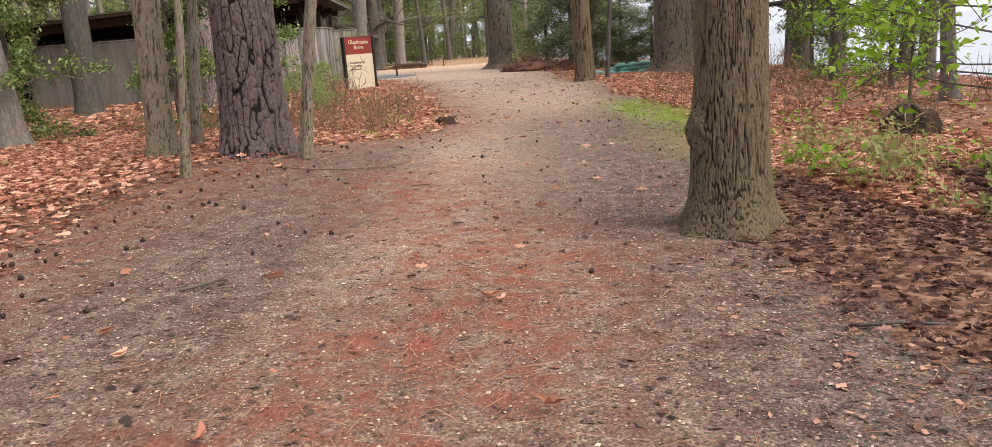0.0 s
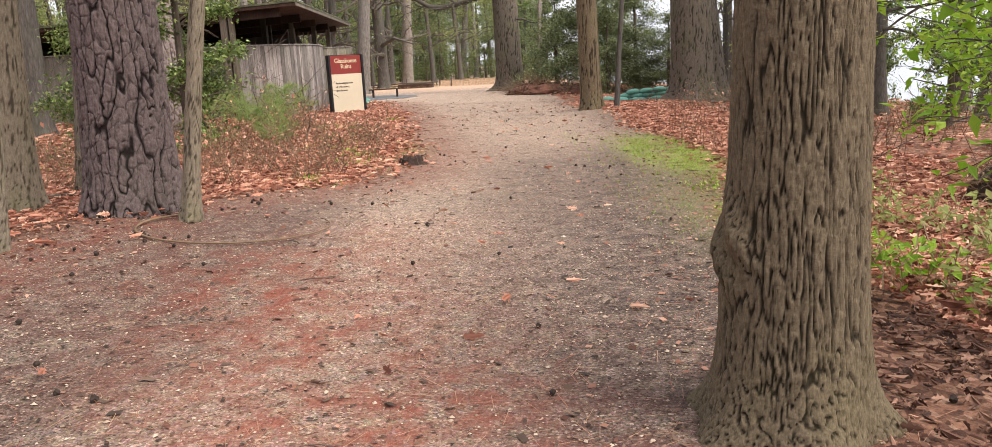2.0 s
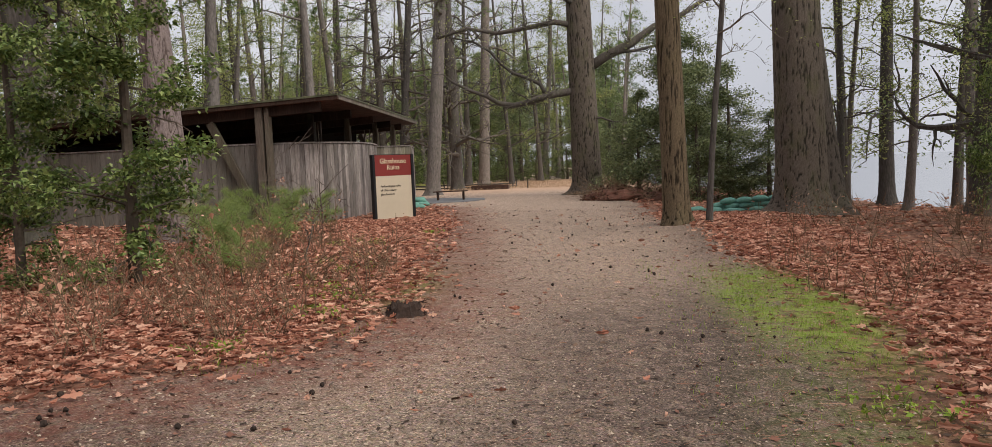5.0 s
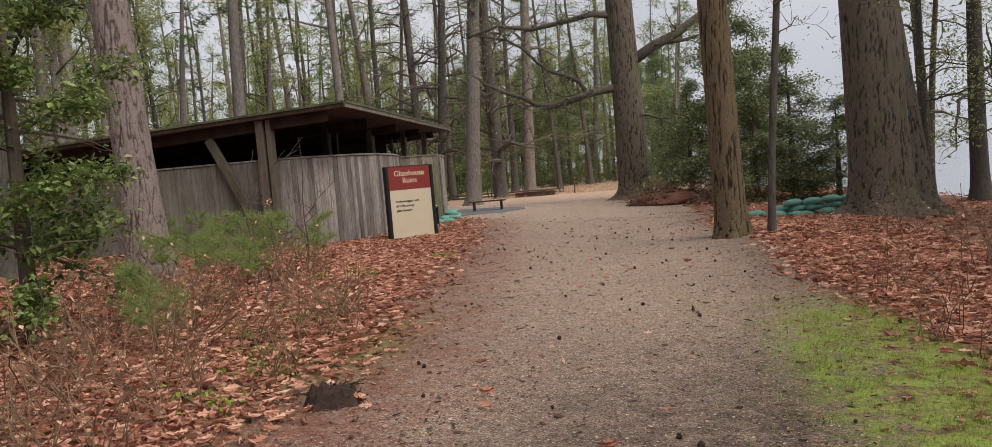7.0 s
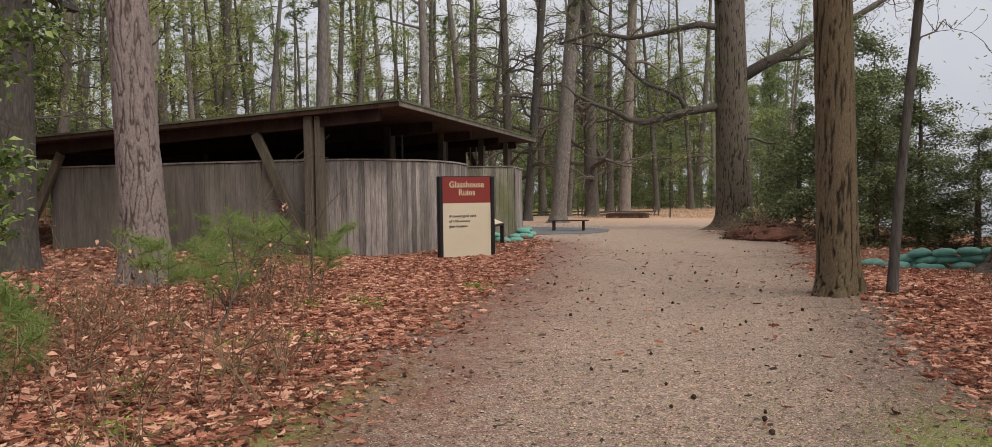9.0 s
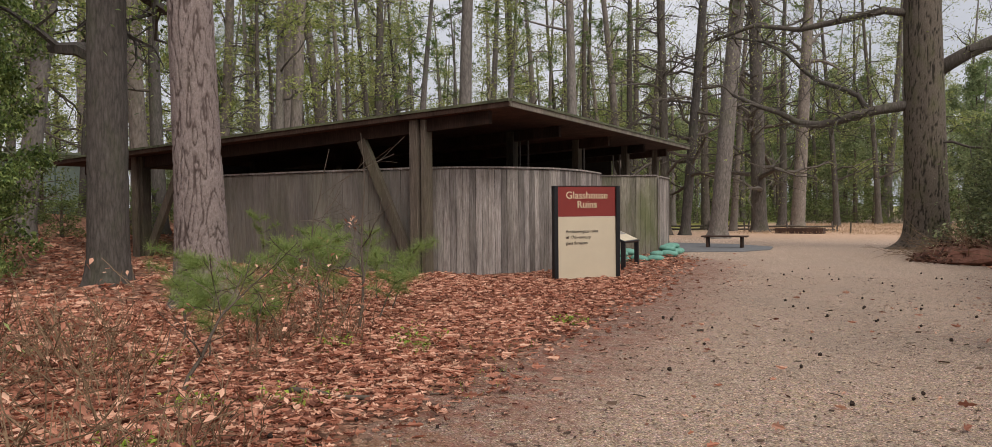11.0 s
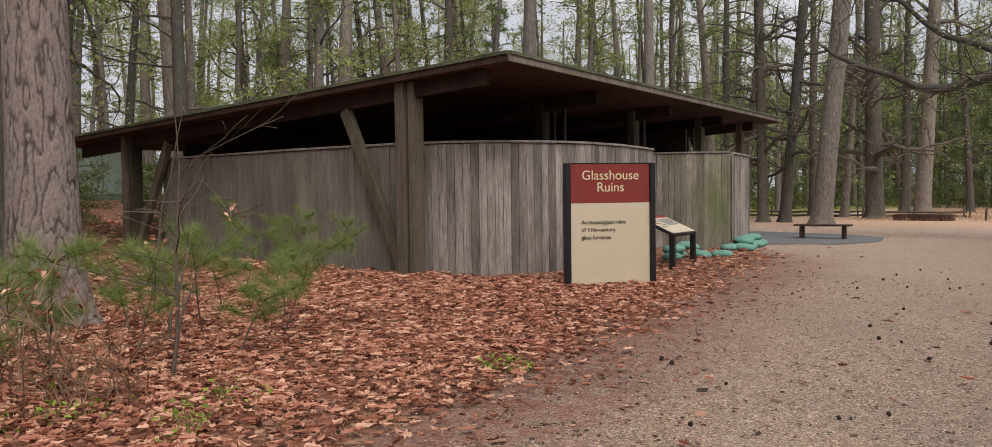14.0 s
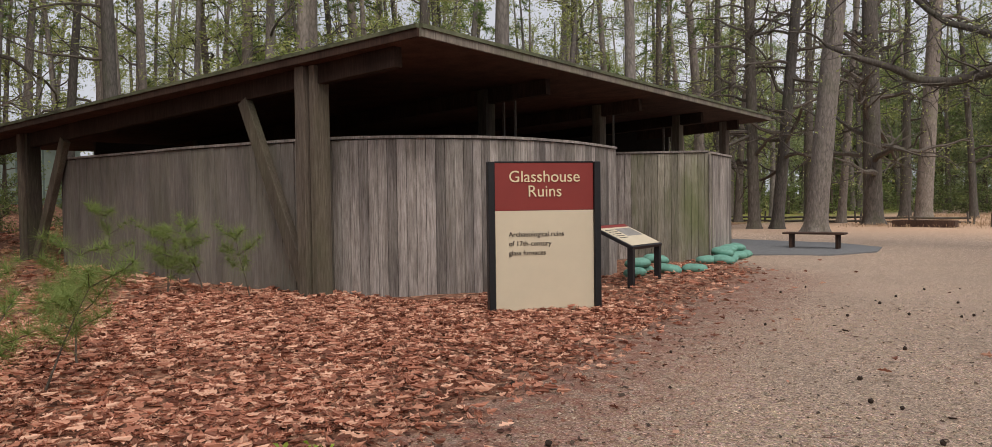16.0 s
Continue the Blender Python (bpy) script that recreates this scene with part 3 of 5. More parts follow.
def leaf_cloud(shape, rnd, ends, count, spread, size, simple=False):
    for _ in range(count):
        e = rnd.choice(ends)
        if simple:
            p = e + Vector((rnd.gauss(0, spread), rnd.gauss(0, spread), rnd.gauss(0, spread * 0.7)))
            d = Vector((rnd.gauss(0, 1), rnd.gauss(0, 1), rnd.gauss(0, 0.7))).normalized() * size * rnd.uniform(0.6, 1.4)
            s = Vector((rnd.gauss(0, 1), rnd.gauss(0, 1), rnd.gauss(0, 0.7))).normalized() * size * 0.45
            shape.poly([p, p + d * 0.6 + s, p + d])
            continue
        leaf(shape, rnd, e + Vector((rnd.gauss(0, spread), rnd.gauss(0, spread), rnd.gauss(0, spread * 0.7))), size * rnd.uniform(0.6, 1.3))


def tuft(shape, rnd, p, length, count, thin=0.035):
    """A tuft of pine needles."""
    p = Vector(p)
    for _ in range(count):
        d = Vector((rnd.gauss(0, 1), rnd.gauss(0, 1), rnd.gauss(0.3, 0.8))).normalized() * length * rnd.uniform(0.6, 1.1)
        s = d.orthogonal().normalized() * length * thin
        shape.poly([p - s, p + s, p + d])


def crown_parts(owner, rnd, top, spread, low, high, branches, leaf_mat, leaf_size, leaves, bark, reach, lift=0.35, needles=False, twigs=4, depth=2, kink=0.22, simple=False):
    """Branches and foliage of a tall tree; top(u) gives the trunk's middle at height u."""
    wood, green, ends = Shape(), Shape(), []
    for i in range(branches):
        z = low + (high - low) * (i + rnd.random()) / branches
        a = rnd.uniform(0, 2 * math.pi)
        t = 1 - 0.6 * (z - low) / (high - low)
        limb(wood, rnd, top(z), (math.cos(a), math.sin(a), lift + rnd.uniform(-0.2, 0.3)), reach * t * rnd.uniform(0.6, 1.1), spread * t, 0.02, kink, 5, twigs, depth, ends)
    tagged(part("branchwork", wood, bark, owner), kind="stuff")
    if needles:
        for _ in range(leaves):
            tuft(green, rnd, rnd.choice(ends), leaf_size, 6 if simple else 9)
    else:
        leaf_cloud(green, rnd, ends, leaves, 0.28, leaf_size, simple)
    tagged(part("crown", green, leaf_mat, owner), kind="stuff")


def place_hero(name, label, x, y, h, r0, r1, lean, flare, style, mat, crown=None, seed=0, n=96, rows=220, curve=0.0, sink=0.0, extra=None, swell=0.0, burl=None, spread_z=0.22):
    z = gz(x, y) - sink
    ob = thing(name, label, "tree", (x, y, z))
    tr = part("trunk", hero_trunk("trunk", h, r0, r1, lean, flare, style, mat, n, rows, seed, curve, spread_z=spread_z, swell=swell, burl=burl), mat, None)
    tr.parent = ob
    rnd = random.Random(seed + 50)
    if crown:
        leaf_mat, bark, low, branches, reach, leaves, size, needles = crown
        base = Vector((x, y, z))
        crown_parts(ob, rnd, lambda u: base + Vector((lean[0] * u / h, lean[1] * u / h, u)), r1 * 0.55, low, h * 0.97, branches, leaf_mat, size, leaves, bark, reach, needles=needles, kink=0.3, twigs=5 if reach > 5 else 4)
    if extra:
        extra(ob, Vector((x, y, z)), rnd)
    return ob


HARD = (M_SPRING, M_DARKBARK, 7.5, 9, 4.5, 1500, 0.11, False)
PINE = (M_NEEDLE, M_GREYBARK, 10.0, 10, 3.2, 500, 0.24, True)


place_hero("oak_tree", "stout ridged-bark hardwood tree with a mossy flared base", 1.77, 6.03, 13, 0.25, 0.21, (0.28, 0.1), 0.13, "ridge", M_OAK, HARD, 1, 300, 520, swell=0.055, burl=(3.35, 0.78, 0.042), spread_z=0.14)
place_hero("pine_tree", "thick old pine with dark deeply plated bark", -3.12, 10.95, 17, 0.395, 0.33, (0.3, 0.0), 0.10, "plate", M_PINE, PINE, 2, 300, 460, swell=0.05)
place_hero("young_tree", "slender grey tree growing beside a thick pine", -2.36, 10.45, 9, 0.08, 0.05, (1.6, 0.1), 0.04, "ridge", M_SLIM, (M_SPRING, M_TWIG, 4.0, 7, 2.2, 500, 0.09, False), 3, 40, 160, curve=0.9)
place_hero("sapling", "thin mossy sapling trunk in leaf litter", -3.55, 9.35, 7, 0.052, 0.035, (0.7, 0.1), 0.02, "ridge", M_SLIM, (M_SPRING, M_TWIG, 3.2, 6, 1.6, 300, 0.08, False), 4, 28, 120, curve=0.6)
place_hero("poplar_tree", "smooth pale grey tree leaning over leaf litter", -4.62, 11.5, 13, 0.18, 0.13, (0.45, 0.3), 0.08, "ridge", M_SLIM, HARD, 5, 64, 200)
place_hero("young_tree", "slender brown tree trunk in leaf litter", -4.5, 12.7, 9, 0.085, 0.06, (0.75, 0.2), 0.03, "ridge", M_SLIM, (M_SPRING, M_TWIG, 4.5, 6, 2.0, 300, 0.09, False), 6, 40, 120, curve=0.5)
place_hero("hardwood_tree", "grey trunk rising from deep leaf litter", -8.8, 15.3, 14, 0.24, 0.18, (-1.4, 0.2), 0.12, "ridge", M_GREYBARK, HARD, 7, 64, 160)
place_hero("hardwood_tree", "straight brown tree trunk at the trail edge", 2.99, 24.65, 15, 0.265, 0.21, (-0.25, 0.1), 0.11, "ridge", M_OAK, HARD, 8, 80, 200)
place_hero("pine_tree", "tall straight pine with pinkish grey plated bark", -7.42, 23.2, 18, 0.35, 0.25, (-1.2, 0.3), 0.13, "plate", M_PALEPINE, PINE, 9, 170, 320, swell=0.085)
place_hero("holly_tree", "dark trunk hung with glossy evergreen foliage", -11.9, 24.8, 12, 0.36, 0.3, (0.2, 0.0), 0.15, "ridge", M_DARKBARK, (M_HOLLY, M_DARKBARK, 4.0, 18, 4.4, 5200, 0.11, False), 10, 64, 120)


def oak_limbs(ob, base, rnd):
    wood, green, ends = Shape(), Shape(), []
    runs = (
        ((0.2, -0.2, 3.6), (1, -0.4, -0.1), 4, 0.05), ((-0.3, -0.2, 9), (-1, -0.5, 0.3), 7, 0.15), ((0.2, 0.2, 9.5), (0.8, 0.4, 0.5), 6, 0.14))
    left, right = Vector((-0.95, -0.31, 0)), Vector((0.95, 0.2, 0))
    shaped = (
        (left, ((0.2, 5.0), (1.3, 4.85), (2.0, 4.72), (2.7, 4.5), (3.5, 4.35), (4.2, 4.45), (4.8, 4.8), (5.5, 5.05), (6.4, 5.5)), 0.19),
        (left, ((1.9, 4.75), (2.2, 5.3), (2.8, 5.6), (3.5, 5.85), (4.0, 6.25), (4.6, 6.9), (5.3, 7.3), (6.3, 7.5)), 0.11),
        (left, ((0.2, 8.0), (1.4, 8.2), (2.8, 7.9), (4.2, 7.7), (5.6, 7.9), (7.0, 7.5)), 0.15),
        (right, ((0.0, 5.9), (1.2, 6.6), (2.4, 7.1), (3.6, 7.9), (4.8, 8.3), (6.0, 9.0)), 0.26),
        (right, ((1.6, 6.7), (2.6, 6.75), (3.6, 7.0), (4.8, 6.8)), 0.09))
    for side, pts, r in shaped:
        wood = Shape()
        line = [base + side * d + Vector((0, 0.12 * math.sin(d * 2), z)) for d, z in pts]
        wood.tube(line, [r * (1 - 0.75 * i / len(line)) for i in range(len(line))], 9)
        for p in line[1:]:
            for _ in range(3):
                a = rnd.uniform(0, 6.3)
                limb(wood, rnd, p, (math.cos(a) + side.x * 0.5, math.sin(a), rnd.uniform(-0.3, 0.9)), rnd.uniform(0.9, 2.6), 0.035, 0.0, 0.3, 4, 4, 2, ends)
        part("limb", wood, M_DARKBARK, ob, "long crooked spreading limb", smooth=True)
    for at, way, length, r in runs:
        wood = Shape()
        limb(wood, rnd, base + Vector(at), way, length, r, 0.0, 0.21, 8, 6, 3, ends)
        part("limb", wood, M_DARKBARK, ob, "long crooked spreading limb", smooth=True)
    leaf_cloud(green, rnd, ends, 2600, 0.25, 0.10)
    tagged(part("crown", green, M_SPRING, ob), kind="stuff")


place_hero("oak_tree", "old oak with wide crooked limbs over the clearing", 1.1, 46.5, 15, 0.68, 0.48, (-0.3, 0), 0.5, "ridge", M_DARKOAK, None, 11, 110, 200, extra=oak_limbs)


def second_stem(ob, base, rnd):
    me = hero_trunk("stem", 16, 0.52, 0.36, (-1.7, 0.2), 0.38, "ridge", M_DARKOAK, 80, 180, 33)
    st = new("stem", me)
    st.parent = ob
    st.location = (0.72, 0.35, 0)


place_hero("twin_trunk_oak", "massive twin-stemmed tree with a broad mossy base", 6.72, 29.3, 17, 0.66, 0.50, (-0.2, 0.2), 0.55, "ridge", M_DARKOAK, HARD, 12, 130, 240, extra=second_stem)
place_hero("sapling", "thin forked sapling at the trail edge", 3.68, 24.5, 8, 0.07, 0.045, (0.5, 0), 0.02, "ridge", M_DARKBARK, (M_SPRING, M_TWIG, 2.8, 8, 2.4, 300, 0.08, False), 13, 28, 120, curve=0.8)
place_hero("pine_tree", "tall pine leaning slightly over the clearing", -8.0, 54.0, 18, 0.40, 0.29, (1.6, 0), 0.28, "plate", M_GREYBARK, PINE, 14, 64, 140)
place_hero("oak_tree", "dark low-branched tree beyond the shelter", -11.6, 57.5, 14, 0.24, 0.2, (-0.3, 0), 0.12, "ridge", M_DARKBARK, (M_SPRING, M_DARKBARK, 2.4, 30, 5.5, 900, 0.1, False), 15, 40, 100)
place_hero("oak_tree", "dark low-branched tree beyond the shelter", -10.7, 57.8, 14, 0.27, 0.2, (1.2, 0), 0.12, "ridge", M_DARKBARK, (M_SPRING, M_DARKBARK, 2.6, 30, 5.5, 900, 0.1, False), 16, 40, 100)
place_hero("pine_tree", "dark pine trunk at the field edge", -8.0, 63.5, 16, 0.42, 0.3, (-0.3, 0), 0.22, "ridge", M_DARKBARK, (M_SPRING, M_DARKBARK, 2.4, 34, 5.5, 900, 0.1, False), 17, 40, 100)
place_hero("pine_tree", "grey pine trunk at the field edge", -7.0, 70.0, 18, 0.44, 0.3, (0.9, 0), 0.2, "plate", M_GREYBARK, PINE, 18, 40, 100)


def forest_tree(name, label, kind, seed):
    """A tree of the woods behind, standing at the origin."""
    rnd = random.Random(seed)
    ob = thing(name, label, "tree")
    h = rnd.uniform(15, 19)
    r = rnd.uniform(0.15, 0.30)
    bend = (rnd.gauss(0, 0.35), rnd.gauss(0, 0.35))
    wob = [rnd.uniform(0, 6.3) for _ in range(2)]

    def mid(z):
        u = z / h
        return Vector((bend[0] * u * 2 + 0.12 * math.sin(4 * u + wob[0]), bend[1] * u * 2 + 0.12 * math.sin(5 * u + wob[1]), z))

    wood = Shape()
    zs = [-0.2, 0.0, 0.15, 0.4, 0.9, 2, 4, 6, 8, 10, 12, 14, h]
    wood.tube([mid(z) for z in zs], [r * (1 - 0.75 * max(z, 0) / h) + r * 0.5 * math.exp(-max(z, 0) / 0.3) for z in zs], 12)
    bark = {"pine": M_GREYBARK, "hard": M_DARKBARK, "mixed": M_GREYBARK}[kind]
    part("trunk", wood, bark, ob, smooth=True)
    if kind == "pine":
        crown_parts(ob, rnd, mid, 0.05, 6.5, h, 15, M_NEEDLE, 0.34, 650, bark, 3.0, needles=True, twigs=4, depth=1, simple=True)
    elif kind == "hard":
        crown_parts(ob, rnd, mid, 0.07, 2.5, h, 16, M_SPRING, 0.17, 2000, M_DARKBARK, 4.8, twigs=3, kink=0.3, simple=True)
    else:
        crown_parts(ob, rnd, mid, 0.06, 3.0, h, 13, M_SPRING, 0.20, 3600, M_DARKBARK, 3.8, twigs=3, kink=0.28, simple=True)
    return ob


def evergreen(name, label, seed, h, w, mat, leaves, size, simple=False, close=0.16, full=1.0):
    """A bushy evergreen with foliage to the ground and gaps between its boughs."""
    rnd = random.Random(seed)
    ob = thing(name, label, "tree")
    wood, green, ends = Shape(), Shape(), []
    wood.tube([(0, 0, -0.2), (0.03, 0, h * 0.4), (0, 0.05, h * 0.9)], [0.10 * w / 2, 0.07 * w / 2, 0.02], 8)
    for i in range(int(h * 6)):
        z = h * (0.06 + 0.9 * rnd.random())
        a = rnd.uniform(0, 6.3)
        reach = w * (1.02 - z / h) ** 0.7 * rnd.uniform(0.5, 1.15)
        limb(wood, rnd, (0, 0, z), (math.cos(a), math.sin(a), rnd.uniform(-0.1, 0.4)), reach, 0.025, 0.03, 0.2, 3, 3, 1, ends if rnd.random() < full else [])
    tagged(part("branchwork", wood, M_TWIG, ob), kind="stuff")
    leaf_cloud(green, rnd, ends, leaves, close, size, simple)
    tagged(part("crown", green, mat, ob), kind="stuff")
    return ob


wood_rnd = random.Random(77)
PROTOS = [forest_tree("pine_tree", "tall grey-barked pine in the woods", "pine", 101), forest_tree("pine_tree", "tall grey-barked pine in the woods", "pine", 102),
          forest_tree("hardwood_tree", "bare-limbed hardwood just coming into leaf", "hard", 103), forest_tree("hardwood_tree", "bare-limbed hardwood just coming into leaf", "hard", 104),
          forest_tree("hardwood_tree", "slim tree with fresh yellow-green leaves", "mixed", 105), forest_tree("hardwood_tree", "slim tree with fresh yellow-green leaves", "mixed", 106)]
spots = []


def stand(x, y, proto, scale, turn):
    ob = PROTOS[proto]
    if "stood" in ob:
        ob = copy_thing(ob, pose(x, y, gz(x, y), 0, 0, turn))
    else:
        ob["stood"] = 1
        ob.matrix_basis = pose(x, y, gz(x, y), 0, 0, turn)
    ob.scale = (scale, scale, scale)
    ob["group"] = "trees of the wood"
    spots.append((x, y))


# trunks behind the shelter
for x, y, p, s in ((-18, 47, 1, 1.5), (-13.5, 49, 0, 1.45), (-23, 41, 0, 1.6), (-28, 46, 1, 1.5), (-10.2, 66, 0, 1.2), (-16, 62, 1, 1.3), (-21, 38.5, 4, 1.0), (-26, 36, 1, 1.5)):
    stand(x, y, p, s, wood_rnd.uniform(0, 360))
tries = 0
while len(spots) < 240 and tries < 9000:
    tries += 1
    zone = wood_rnd.random()
    if zone < 0.50:
        x, y = wood_rnd.uniform(-75, 8), wood_rnd.uniform(72, 125)
    elif zone < 0.90:
        x, y = wood_rnd.uniform(-80, -17), wood_rnd.uniform(18, 80)
    elif zone < 0.95:
        x, y = wood_rnd.uniform(-45, -11), wood_rnd.uniform(-15, 24)
    else:
        x, y = wood_rnd.uniform(-30, 9), wood_rnd.uniform(-40, -8)
    if x > np.interp(y, SHORE_Y, SHORE_X) - 1 or (-21 < x < -4 and 27 < y < 52) or any((x - a) ** 2 + (y - b) ** 2 < 7 for a, b in spots):
        continue
    if y > 60 and y < 82 and x > -7:
        continue
    stand(x, y, wood_rnd.choice((0, 1, 2, 3, 4, 4, 5, 5, 2)), wood_rnd.uniform(0.75, 1.3), wood_rnd.uniform(0, 360))
for k in range(60):
    x, y = (wood_rnd.uniform(-44, -17), wood_rnd.uniform(47, 74)) if k < 34 else (wood_rnd.uniform(-46, -22), wood_rnd.uniform(26, 48))
    if not any((x - a) ** 2 + (y - b) ** 2 < 3 for a, b in spots):
        stand(x, y, wood_rnd.choice((0, 1, 2, 4, 5, 4)), wood_rnd.uniform(0.75, 1.2), wood_rnd.uniform(0, 360))
place_hero("holly_tree", "dark leaning trunk hung with evergreen sprays on the bank", 10.8, 28.3, 12, 0.36, 0.26, (0.6, 0.0), 0.2, "ridge", M_DARKBARK, (M_HOLLY, M_DARKBARK, 1.6, 18, 3.0, 3800, 0.12, False), 19, 48, 120)
# bare-limbed trees at the far side of the clearing
for x, y, p, s in ((-15.5, 66, 2, 1.0), (-13, 71, 3, 1.1), (-17.5, 60, 3, 0.9), (-5.5, 76, 2, 1.0), (-9.5, 78, 3, 1.1), (-3.5, 84, 2, 1.1), (0.5, 86, 3, 1.0), (-20, 66, 2, 1.0)):
    stand(x, y, p, s, wood_rnd.uniform(0, 360))
# trees on the river bank
for x, y, p, s in ((9.4, 34.5, 2, 0.75), (10.6, 33.9, 3, 0.85), (11.6, 30.4, 5, 0.8), (12.3, 24, 3, 0.8), (10.8, 20, 2, 0.9), (8.8, 15.5, 4, 0.7), (12.2, 15, 3, 0.9), (11.2, 9.5, 5, 0.9), (8.6, 32.6, 3, 0.5), (9.9, 36.0, 2, 0.55), (11.4, 26.2, 2, 0.6), (10.2, 31.5, 5, 0.5), (12.0, 32.4, 2, 0.7), (9.7, 22.6, 3, 0.6), (11.6, 22.2, 4, 0.7), (10.3, 12.2, 2, 0.7), (12.6, 5, 2, 1.0), (8.5, -6, 4, 1.0)):
    stand(x, y, p, s, wood_rnd.uniform(0, 360))


# ---- the ruins shelter: a low roof on timber bents over curved board walls ----
ROOF_A, ROOF_E, ROOF_W = Vector((-5.74, 29.35, 3.82)), Vector((-7.15, 46.5, 4.02)), Vector((-20.3, 28.9, 3.13))
ROOF_F = ROOF_W + ROOF_E - ROOF_A
WALL_TOP = 2.58


def roof_at(x, y):
    """Height of the roof's upper face over a place in the plan."""
    n = (ROOF_E - ROOF_A).cross(ROOF_W - ROOF_A)
    return ROOF_A.z - (n.x * (x - ROOF_A.x) + n.y * (y - ROOF_A.y)) / n.z


shelter = thing("shelter_roof", "low flat brown timber shelter roof with mossy edges on posts", "shelter", (-12, 37, 0), kind="structure")
roof = Shape()
roof.prism([p - Vector((0, 0, 0.05)) for p in (ROOF_A, ROOF_E, ROOF_F, ROOF_W)], (0, 0, 0.05))
part("roof_covering", roof, M_ROOF, shelter, "mossy grey-green roofing felt")
deck = Shape()
deck.prism([p - Vector((0, 0, 0.13)) for p in (ROOF_A, ROOF_E, ROOF_F, ROOF_W)], (0, 0, 0.078))
part("soffit", deck, M_SOFFIT, shelter, "brown boarded underside")


def strip(a, b, out, low, high, thick):
    s = Shape()
    o = Vector(out).normalized() * thick
    s.prism([a + Vector((0, 0, low)), a + o + Vector((0, 0, low)), a + o + Vector((0, 0, high)), a + Vector((0, 0, high))], b - a)
    return s


for a, b, out in ((ROOF_A, ROOF_E, (1, 0.07, 0)), (ROOF_W, ROOF_A, (0, -1, 0)), (ROOF_F, ROOF_W, (-1, 0, 0)), (ROOF_E, ROOF_F, (0, 1, 0))):
    part("fascia", strip(a, b, out, -0.125, -0.02, 0.035), M_BEAM if out[1] < 0 else M_FASCIA, shelter)
    part("roof_edge", strip(a, b, out, -0.018, 0.035, 0.06), M_ROOF, shelter, "mossy drip edge")


def timber(a, b, w, d):
    """A squared timber from a to b, w wide in plan and d deep."""
    a, b = Vector(a), Vector(b)
    s = Shape()
    m = look(a, b)
    s.box(-w / 2, w / 2, -d / 2, d / 2, -(b - a).length, 0, m)
    return s


BENT_Y = (29.55, 33.6, 37.7, 41.8, 45.0)
for k, y in enumerate(BENT_Y):
    xe = ROOF_A.x + (ROOF_E.x - ROOF_A.x) * (y - ROOF_A.y) / (ROOF_E.y - ROOF_A.y) - 0.55
    xw = -19.6
    z0, z1 = roof_at(xw, y) - 0.13 - 0.17, roof_at(xe, y) - 0.13 - 0.12
    part("beam", timber((xw, y, z0), (xe, y, z1), 0.14, 0.30), M_BEAM, shelter)
    for x, way in ((-8.0, -1), (-17.2, 1)):
        foot, head = gz(x, y) - 0.1, roof_at(x, y) - 0.14
        for dx in ((-0.11, 0.11) if k == 0 else (0.0,)):
            p = Shape()
            w = 0.10 if dx < 0 or k else 0.06
            p.box(x + dx - w, x + dx + w, y - 0.14 - 0.05 * (dx < 0), y + 0.14, foot, head)
            part("post", p, M_POST, shelter, bevel=0.008)
        if k in (0, 4):
            part("brace", timber((x + way * 0.15, y - 0.02, foot + 0.08), (x + way * 1.62, y - 0.02, roof_at(x + way * 1.62, y) - 0.42), 0.13, 0.22), M_POST, shelter, bevel=0.008)


def sample(points, step):
    """Places every step metres along a run of points, with the run's heading."""
    out, carry = [], 0.0
    for a, b in zip(points, points[1:]):
        a, b = Vector(a), Vector(b)
        n = (b - a).length
        s = carry
        while s < n:
            out.append((a + (b - a) * (s / n), (b - a).normalized()))
            s += step
        carry = s - n
    return out


def arc(cx, cy, r, a0, a1, n):
    return [(cx + r * math.cos(radians(a0 + (a1 - a0) * i / n)), cy + r * math.sin(radians(a0 + (a1 - a0) * i / n))) for i in range(n + 1)]


board_mesh = {}


